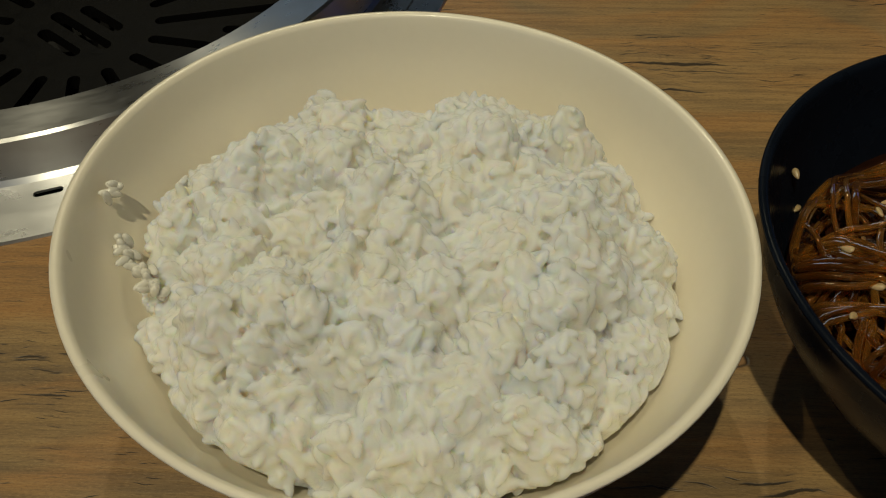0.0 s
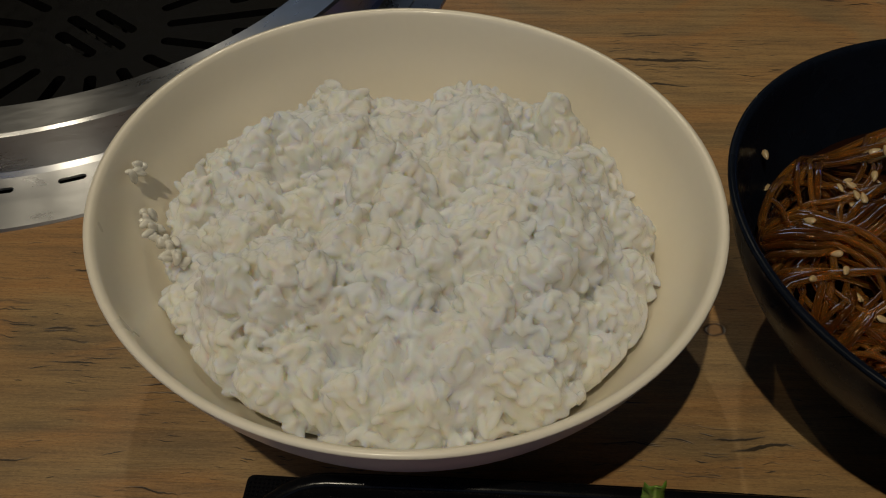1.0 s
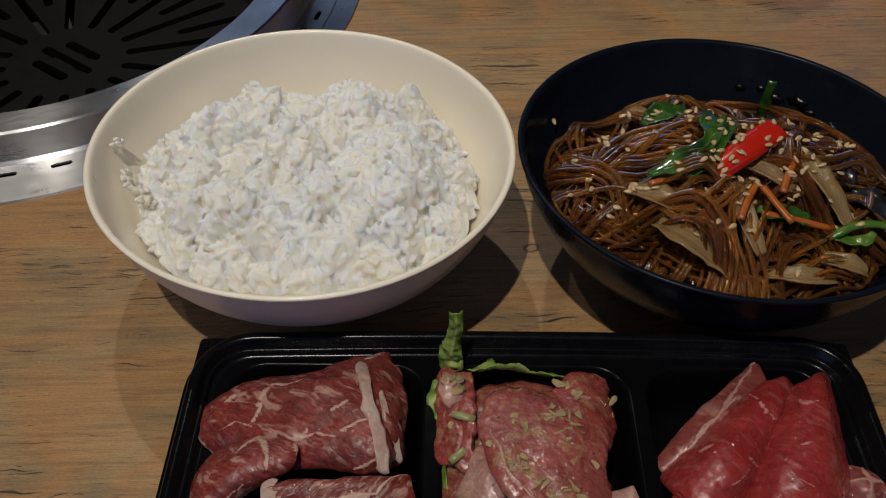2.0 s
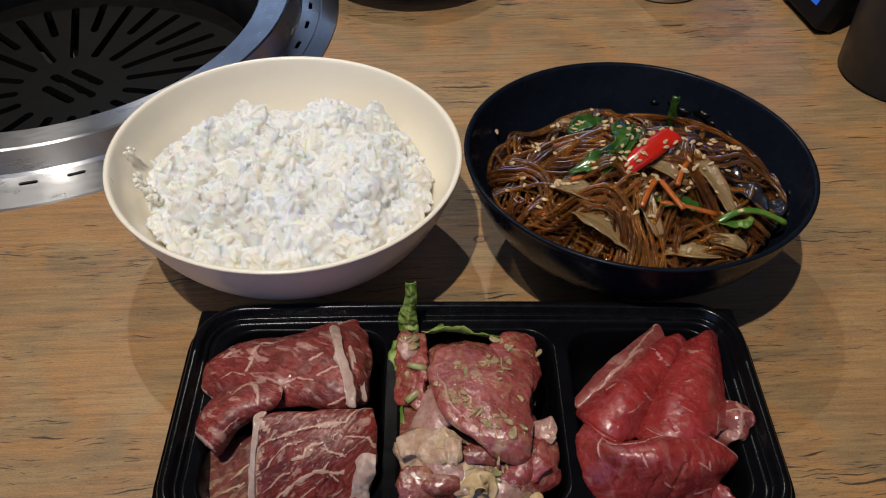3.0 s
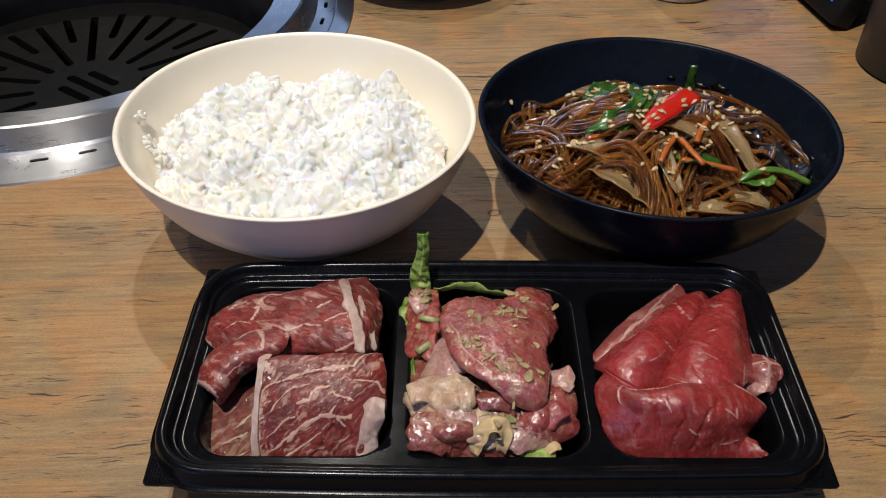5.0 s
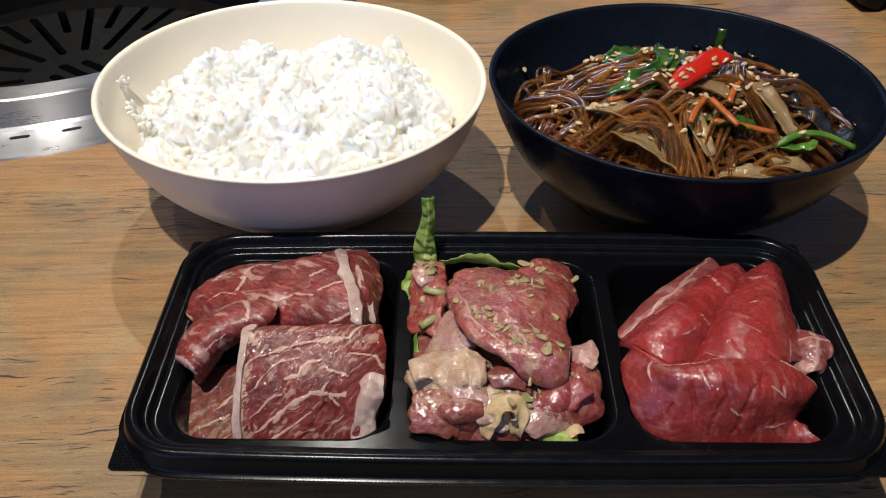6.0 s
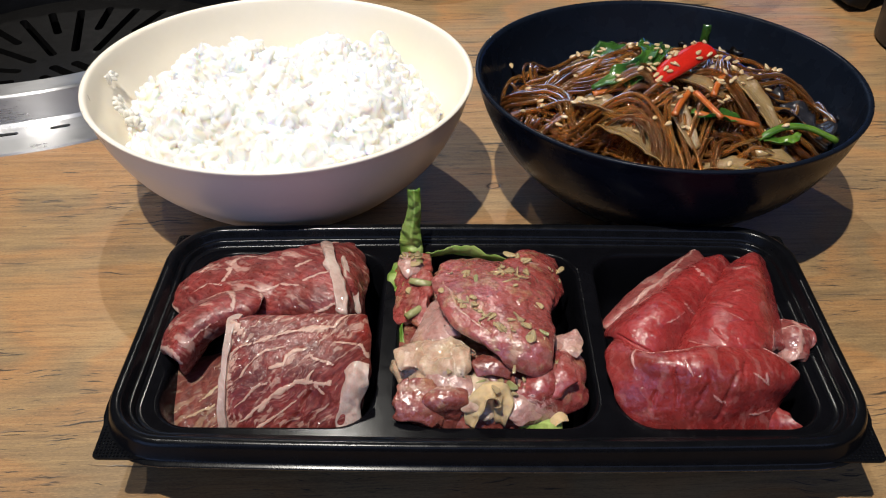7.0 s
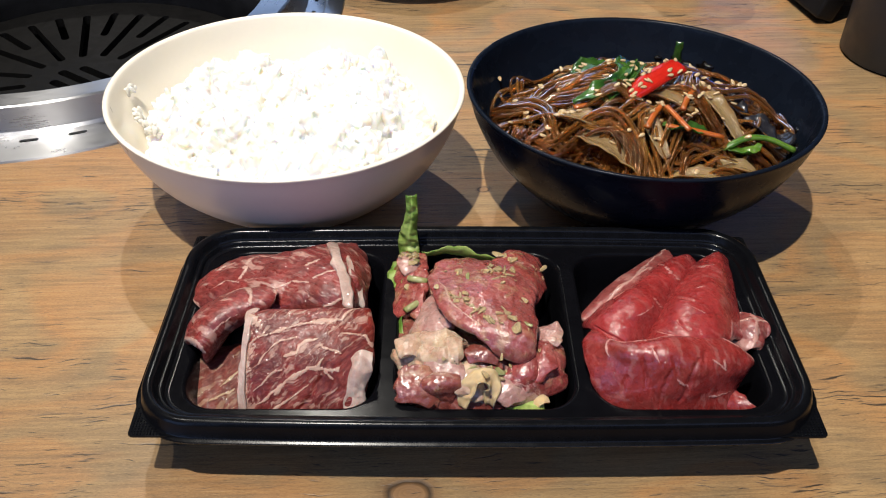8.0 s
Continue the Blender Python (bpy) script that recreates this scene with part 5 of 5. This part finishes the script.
slice_of("pork_piece", [[(0.017, -0.023, 0.035), (0.020, -0.026, 0.035), (0.024, -0.026, 0.035), (0.027, -0.023, 0.035)], [(0.008, -0.020, 0.041), (0.015, -0.021, 0.042), (0.023, -0.021, 0.042), (0.029, -0.018, 0.039)], [(-0.002, -0.011, 0.043), (0.009, -0.011, 0.044), (0.020, -0.009, 0.043), (0.031, -0.002, 0.038)], [(-0.009, 0.005, 0.042), (0.006, 0.006, 0.043), (0.019, 0.008, 0.042), (0.035, 0.016, 0.035)], [(-0.009, 0.031, 0.036), (0.004, 0.033, 0.036), (0.019, 0.031, 0.035), (0.034, 0.035, 0.029)]],
    0.0052, 46, M_SEASONED, "broad pink marinated pork slice on top", G2, n=96, ragged=0.0012, soft=0.25, fine=0.0005, fold=0.0004,
    fat=[(0.0006, (0.08, 0.83), (0.12, 0.62), (0.25, 0.40))])


def scrap(x, y, z, w, l, turn, tilt, bulge, seed, material, label):
    """A small ragged flap of meat, bulging in the middle and tilted towards its near side."""
    c, d = math.cos(radians(turn)), math.sin(radians(turn))
    net = []
    for v in (-1, 0, 1):
        row = []
        for u in (-1, 0, 1):
            dx, dy = u * w / 2 * (1.0 - 0.25 * v * v), v * l / 2 * (1.0 - 0.2 * u * u)
            row.append((x + dx * c - dy * d, y + dx * d + dy * c, z + tilt * v * l / 2 + bulge * (1 - 0.6 * (u * u + v * v))))
        net.append(row)
    slice_of("pork_piece", net, 0.0026, seed, material, label, G2, n=44, ragged=0.0032, soft=0.2, fine=0.0008)


for i, (x, y, z, w, l, turn, tilt, bulge, material, label) in enumerate((
    (-0.0140, -0.0305, 0.0285, 0.019, 0.014, 12, 0.5, 0.0028, M_SEASONED_DARK, "brownish pink ragged pork scrap"),
    (-0.0035, -0.0265, 0.0325, 0.015, 0.011, -25, 0.4, 0.0022, M_BLUSH, "pale pink ragged pork scrap"),
    (0.0045, -0.0305, 0.0290, 0.013, 0.012, 40, 0.5, 0.0020, M_PALE, "pale fatty pork scrap"),
    (-0.0165, -0.0150, 0.0325, 0.013, 0.011, 70, 0.2, 0.0022, M_PALE, "white fatty pork scrap with pepper"),
    (0.0090, -0.0225, 0.0345, 0.014, 0.008, -8, 0.5, 0.0026, M_SEASONED_DARK, "brownish curled pork edge"),
    (0.0200, -0.0325, 0.0270, 0.016, 0.012, 28, 0.6, 0.0022, M_BLUSH, "pale pink fatty pork scrap"),
    (0.0300, -0.0240, 0.0315, 0.013, 0.013, -40, 0.3, 0.0020, M_SEASONED_RED, "red ragged pork scrap"),
    (0.0365, -0.0125, 0.0320, 0.011, 0.008, -35, 0.3, 0.0016, M_BLUSH, "pale rim of a pork piece"),
    (-0.0185, 0.0350, 0.0310, 0.009, 0.012, 10, 0.1, 0.0020, M_BLUSH, "pale pink pork scrap beside the lettuce"),
)):
    scrap(x, y, z, w, l, turn, tilt, bulge, 120 + i, material, label)
loose("onion_petal", ribbon([(0.0015, -0.0365, 0.0235), (0.0035, -0.0345, 0.0295), (0.0070, -0.0330, 0.0345), (0.0115, -0.0338, 0.0320), (0.0110, -0.0368, 0.0245)], [0.0016, 0.0032, 0.0038, 0.0034, 0.0016], 0.0009, 0.5, 91, ruffle=1.0), M_PETAL, "translucent onion petal arched over the pork", "onion")
loose("onion_petal", ribbon([(0.0270, -0.0370, 0.0220), (0.0300, -0.0350, 0.0245), (0.0330, -0.0345, 0.0235)], [0.0010, 0.0022, 0.0012], 0.0010, 0.3, 92, ruffle=0.4), M_PETAL, "small translucent onion piece beside the pork", "onion")
slice_of("beef_slice", [[(0.054, 0.004, 0.022), (0.069, 0.014, 0.028), (0.096, 0.035, 0.026)], [(0.052, 0.005, 0.024), (0.067, 0.016, 0.030), (0.097, 0.038, 0.028)], [(0.052, 0.010, 0.021), (0.067, 0.024, 0.026), (0.098, 0.050, 0.024)]],
    0.0035, 51, M_LEAN_EDGE, "pale pink lean beef slice at the back", G3, soft=0.15,
    fat=[(0.0008, (0.05, 0.28), (0.55, 0.40), (0.98, 0.93)), (0.0005, (0.48, 0.43), (0.80, 0.58))])
slice_of("beef_slice", [[(0.052, 0.004, 0.020), (0.054, -0.010, 0.032), (0.062, -0.018, 0.034), (0.073, -0.013, 0.029)], [(0.054, 0.005, 0.025), (0.057, -0.006, 0.036), (0.065, -0.010, 0.038), (0.077, -0.006, 0.031)], [(0.069, 0.016, 0.028), (0.070, 0.006, 0.038), (0.076, 0.001, 0.039), (0.086, 0.006, 0.032)], [(0.090, 0.037, 0.026), (0.096, 0.036, 0.031), (0.102, 0.037, 0.031), (0.107, 0.038, 0.027)]],
    0.004, 52, M_LEAN, "folded bright red lean beef slice", G3, n=84, soft=0.15, fine=0.0005, line=1.25, depth=0.0012,
    fat=[(0.0005, (0.65, 0.68), (0.88, 0.62)), (0.0004, (0.58, 0.85), (0.90, 0.83)), (0.0006, (0.20, 0.58), (0.30, 0.65)), (0.0003, (0.65, 0.45), (0.73, 0.62)), (0.0004, (0.00, 0.93), (0.75, 0.85), (0.90, 0.83))],
    groove=[(0.0008, (0.33, 0.18), (0.53, 0.10), (0.65, 0.05))])
slice_of("beef_slice", [[(0.071, -0.014, 0.028), (0.079, -0.023, 0.037), (0.095, -0.021, 0.038), (0.116, -0.008, 0.024)], [(0.078, -0.005, 0.031), (0.083, -0.013, 0.040), (0.097, -0.012, 0.040), (0.115, -0.000, 0.026)], [(0.085, 0.006, 0.032), (0.089, -0.002, 0.041), (0.101, 0.001, 0.040), (0.116, 0.011, 0.027)], [(0.106, 0.037, 0.026), (0.111, 0.037, 0.030), (0.116, 0.040, 0.030), (0.122, 0.045, 0.024)]],
    0.004, 53, M_LEAN, "bright red lean beef slice with fine cracks", G3, n=96, soft=0.15, fine=0.0005, line=1.25, depth=0.001,
    fat=[(0.0004, (0.00, 0.35), (0.08, 0.50)), (0.0004, (0.38, 0.60), (0.60, 0.40)), (0.0004, (0.40, 0.73), (0.53, 0.73)), (0.0004, (0.80, 0.33), (0.80, 0.05)), (0.0004, (0.30, 0.90), (0.58, 0.88)), (0.0005, (0.33, 0.12), (0.18, 0.18))],
    groove=[(0.0008, (0.08, 0.73), (0.48, 0.60), (0.60, 0.55)), (0.0006, (0.35, 0.33), (0.45, 0.18)), (0.0006, (0.23, 0.95), (0.78, 0.88)), (0.0006, (0.48, 0.43), (0.70, 0.40))])
slice_of("beef_slice", [[(0.093, -0.039, 0.012), (0.105, -0.038, 0.012), (0.117, -0.036, 0.015)], [(0.094, -0.036, 0.018), (0.104, -0.035, 0.018), (0.113, -0.038, 0.018)], [(0.097, -0.031, 0.020), (0.104, -0.030, 0.020), (0.107, -0.033, 0.020)]],
    0.004, 55, M_LEAN_FRONT, "thin lean beef edge with a pointed tip", G3, n=44, ragged=0.0016, soft=0.1)
slice_of("beef_slice", [[(0.053, -0.039, 0.014), (0.070, -0.041, 0.014), (0.091, -0.041, 0.014), (0.102, -0.040, 0.014)], [(0.050, -0.033, 0.023), (0.067, -0.036, 0.026), (0.088, -0.037, 0.026), (0.105, -0.029, 0.020)], [(0.048, -0.025, 0.030), (0.065, -0.031, 0.036), (0.084, -0.034, 0.038), (0.108, -0.027, 0.028)], [(0.048, -0.014, 0.032), (0.061, -0.027, 0.040), (0.082, -0.028, 0.042), (0.109, -0.025, 0.032)], [(0.052, -0.008, 0.032), (0.060, -0.022, 0.038), (0.082, -0.022, 0.040), (0.101, -0.019, 0.036)], [(0.053, -0.005, 0.028), (0.062, -0.019, 0.033), (0.084, -0.018, 0.035), (0.102, -0.015, 0.031)]],
    0.004, 54, M_LEAN_FRONT, "lean beef slice folded over at the near side", G3, n=120, ragged=0.0009, soft=0.1, fine=0.0005, line=1.25, depth=0.001,
    fat=[(0.0005, (0.20, 0.90), (0.33, 0.75), (0.53, 0.75), (0.68, 0.93)), (0.0004, (0.68, 0.93), (0.88, 0.85)), (0.0013, (0.98, 0.70), (1.00, 0.58)), (0.0006, (0.95, 0.80), (0.98, 0.68)), (0.0005, (0.55, 0.35), (0.60, 0.30)), (0.0005, (0.78, 0.48), (0.83, 0.40)), (0.0004, (0.83, 0.40), (0.83, 0.50)), (0.0004, (0.48, 0.60), (0.48, 0.45)), (0.0004, (0.25, 0.93), (0.20, 0.50)), (0.0004, (0.70, 0.20), (0.93, 0.23))],
    groove=[(0.0008, (0.43, 0.55), (0.35, 0.28)), (0.0008, (0.55, 0.50), (0.55, 0.38)), (0.0006, (0.25, 0.35), (0.20, 0.25)), (0.0006, (0.43, 0.20), (0.53, 0.40)), (0.0008, (0.70, 0.48), (0.53, 0.20)), (0.0006, (0.40, 0.25), (0.43, 0.08)), (0.0006, (0.75, 0.58), (0.73, 0.45))])
slice_of("beef_scrap", [[(0.108, -0.014, 0.020), (0.114, -0.014, 0.024), (0.120, -0.012, 0.023)], [(0.107, -0.006, 0.024), (0.114, -0.006, 0.029), (0.124, -0.005, 0.027)], [(0.109, 0.003, 0.023), (0.114, 0.003, 0.026), (0.121, 0.002, 0.025)]], 0.005, 56, M_LEAN_EDGE, "ragged pink beef scrap at the rim", G3, n=60, ragged=0.0042, soft=0.5, fine=0.0016, fat=[(0.0010, (0.60, 0.10), (0.70, 0.90)), (0.0008, (0.30, 0.60), (0.90, 0.60))])

# ---- lettuce and scallion bits in the tray ----
loose("lettuce_leaf", ribbon([(-0.0170, 0.0470, 0.0240), (-0.0175, 0.0480, 0.0300), (-0.0172, 0.0490, 0.0370), (-0.0158, 0.0497, 0.0460), (-0.0158, 0.0500, 0.0555)], [0.0042, 0.0046, 0.0036, 0.0026, 0.0024], 0.0006, 0.3, 61, up=(0, 1, 0), ruffle=1.9), M_LETTUCE, "pale green lettuce leaf standing up at the back", "lettuce")
loose("lettuce_leaf", ribbon([(-0.0115, 0.0455, 0.0265), (-0.0010, 0.0465, 0.0275), (0.0100, 0.0460, 0.0255), (0.0250, 0.0440, 0.0230)], [0.0030, 0.0052, 0.0046, 0.0020], 0.0006, 0.3, 62, up=(0, 0.8, 0.6), ruffle=0.9), M_LETTUCE, "green lettuce leaf tucked behind the pork", "lettuce")
loose("lettuce_leaf", ribbon([(-0.0205, 0.043, 0.0270), (-0.0225, 0.032, 0.0265), (-0.0228, 0.018, 0.0245), (-0.0225, 0.002, 0.0230), (-0.0222, -0.014, 0.0190)], [0.0034, 0.0042, 0.0040, 0.0036, 0.0030], 0.0006, 0.35, 63, up=(-0.5, 0, 0.85), ruffle=1.3), M_LETTUCE, "frilly lettuce edge beside the pork", "lettuce")
loose("lettuce_leaf", ribbon([(0.0170, -0.0366, 0.0220), (0.0235, -0.0362, 0.0235), (0.0310, -0.0362, 0.0220)], [0.0032, 0.0036, 0.0030], 0.0008, 0.3, 64), M_LETTUCE, "pale green lettuce stub under the pork", "lettuce")

BITS = "scallion and onion bits on the pork"
bits = np.random.default_rng(8)
heaps = ((0.014, 0.024), (0.017, 0.020), (0.020, 0.016), (0.021, 0.010), (0.000, -0.002), (0.003, -0.006), (0.007, -0.011), (0.013, -0.014), (0.018, -0.013), (0.013, -0.022), (0.036, 0.025), (0.001, 0.016), (-0.018, 0.038), (-0.016, 0.036), (0.026, -0.020), (0.010, -0.027), (0.016, -0.028), (0.024, 0.028))
spots = []
for i in range(130):
    cx, cy = heaps[i % len(heaps)]
    x, y = (bits.normal(cx, 0.0020), bits.normal(cy, 0.0018)) if i % 9 else (bits.uniform(-0.020, 0.036), bits.uniform(-0.036, 0.032))
    if -0.022 < x < 0.040 and -0.034 < y < 0.042:
        spots.append((x, y, drop(x, y)))
for i, (x, y, z) in enumerate(spots):
    a, size = bits.uniform(0, 6.28), bits.choice((0.0004, 0.0007, 0.0010, 0.0013)) * bits.uniform(0.8, 1.1)
    q = Vector((x, y, z - 0.0001))
    green = i % 17 == 1
    c, d = Vector((math.cos(a), math.sin(a), bits.normal(0, 0.06))) * size, Vector((-math.sin(a), math.cos(a), bits.normal(0, 0.08))) * size * bits.uniform(0.5, 1.0)
    bm = slab([q - c - d, q + c - d, q + c + d, q - c + d], 0.0005, hump(0.0004), 200 + i, 12, 10, ragged=0.0028, soft=0.4, fine=0.0008)
    loose("scallion_bit" if green else "onion_bit", bm, M_SCALLION_PALE if green else M_BIT, "chopped green scallion bit on the pork" if green else "translucent yellowish minced onion bit on the pork", "garnish", BITS)
for seed, x, y, turn in ((301, -0.0140, 0.0230, -20), (302, -0.0160, 0.0095, 38)):
    z = drop(x, y) + 0.0006
    c, w = Vector((math.cos(radians(turn)), math.sin(radians(turn)), 0.05)), Vector((x, y, z))
    ring = tube_bm([w - c * 0.0042, w - c * 0.0014, w + c * 0.0014, w + c * 0.0042], [0.0014, 0.0016, 0.0016, 0.0014], 10, 0.7)
    loose("scallion_piece", ring, M_SCALLION_PALE, "cut pale green scallion stem on the pork", "garnish", BITS)

# ---- things beyond the bowls ----
far_plate = thing("metal_plate", pose(-0.010, 0.440, 0), "round stainless steel plate holding raw meat", "plate")
part("dish", lathe([(0.0, 0.004), (0.050, 0.004), (0.060, 0.010), (0.0765, 0.0205), (0.0780, 0.0214), (0.0785, 0.0208), (0.0775, 0.0196), (0.061, 0.008), (0.052, 0.0), (0.0, 0.0)], 96), M_STEEL, far_plate)
loose("raw_meat", slab([(-0.034, 0.371, 0.0215), (0.014, 0.371, 0.0225), (0.030, 0.450, 0.018), (-0.045, 0.450, 0.018)], 0.007, hump(0.003), 81), M_LEAN_EDGE, "pale pink raw meat on the steel plate", "meat")
cup = thing("steel_cup", pose(0.1845, 0.4055, 0), "small brushed stainless steel cup on the table", "cup")
part("body", lathe([(0.0, 0.001), (0.031, 0.0), (0.0330, 0.002), (0.0350, 0.040), (0.0365, 0.075), (0.0368, 0.0765), (0.0360, 0.0770), (0.0354, 0.075), (0.0340, 0.040), (0.0318, 0.004), (0.0, 0.004)], 72), M_STEEL, cup)
tumbler = thing("black_tumbler", pose(0.3175, 0.277, 0), "tall matte black plastic tumbler on the table", "cup")
part("body", lathe([(0.0, 0.001), (0.038, 0.0), (0.0405, 0.002), (0.0405, 0.12), (0.0396, 0.1375), (0.0386, 0.1375), (0.0385, 0.006), (0.0, 0.005)], 72), M_CUP, tumbler)
part("rim", lathe([(0.0384, 0.1372), (0.0399, 0.1372), (0.0403, 0.1386), (0.0396, 0.1400), (0.0386, 0.1396), (0.0382, 0.1384), (0.0384, 0.1372)], 72), M_CUP, tumbler)
# the tablet stands on its long edge, leaning back
a, f = radians(8), radians(69)
up = Vector((math.cos(a) * math.cos(f), math.sin(a) * math.cos(f), math.sin(f)))
along = Vector((-math.sin(a), math.cos(a), 0))
lean = Matrix((up, along, up.cross(along))).transposed().to_4x4()
tablet = thing("tablet", Matrix.Translation((0.2735, 0.3237, 0.006)) @ lean, "black cased ordering tablet with a blue lit screen", "tablet")
SCREEN = Graph("blue_screen")
SCREEN.base((0.01, 0.02, 0.06))
SCREEN.set(Emission_Color=(0.03, 0.16, 0.75, 1), Emission_Strength=1.0, Roughness=0.1)
part("case", box_bm(0.0, 0.175, 0.0, 0.26, -0.0165, 0.0, 0.003), M_TABLET, tablet)
part("screen", box_bm(0.0125, 0.162, 0.0125, 0.247, 0.0001, 0.0006), SCREEN.mat, tablet, "glowing blue screen")
part("stand", box_bm(-0.001, 0.060, 0.080, 0.180, -0.040, -0.0165, 0.004), M_TABLET, tablet, "black wedge stand")
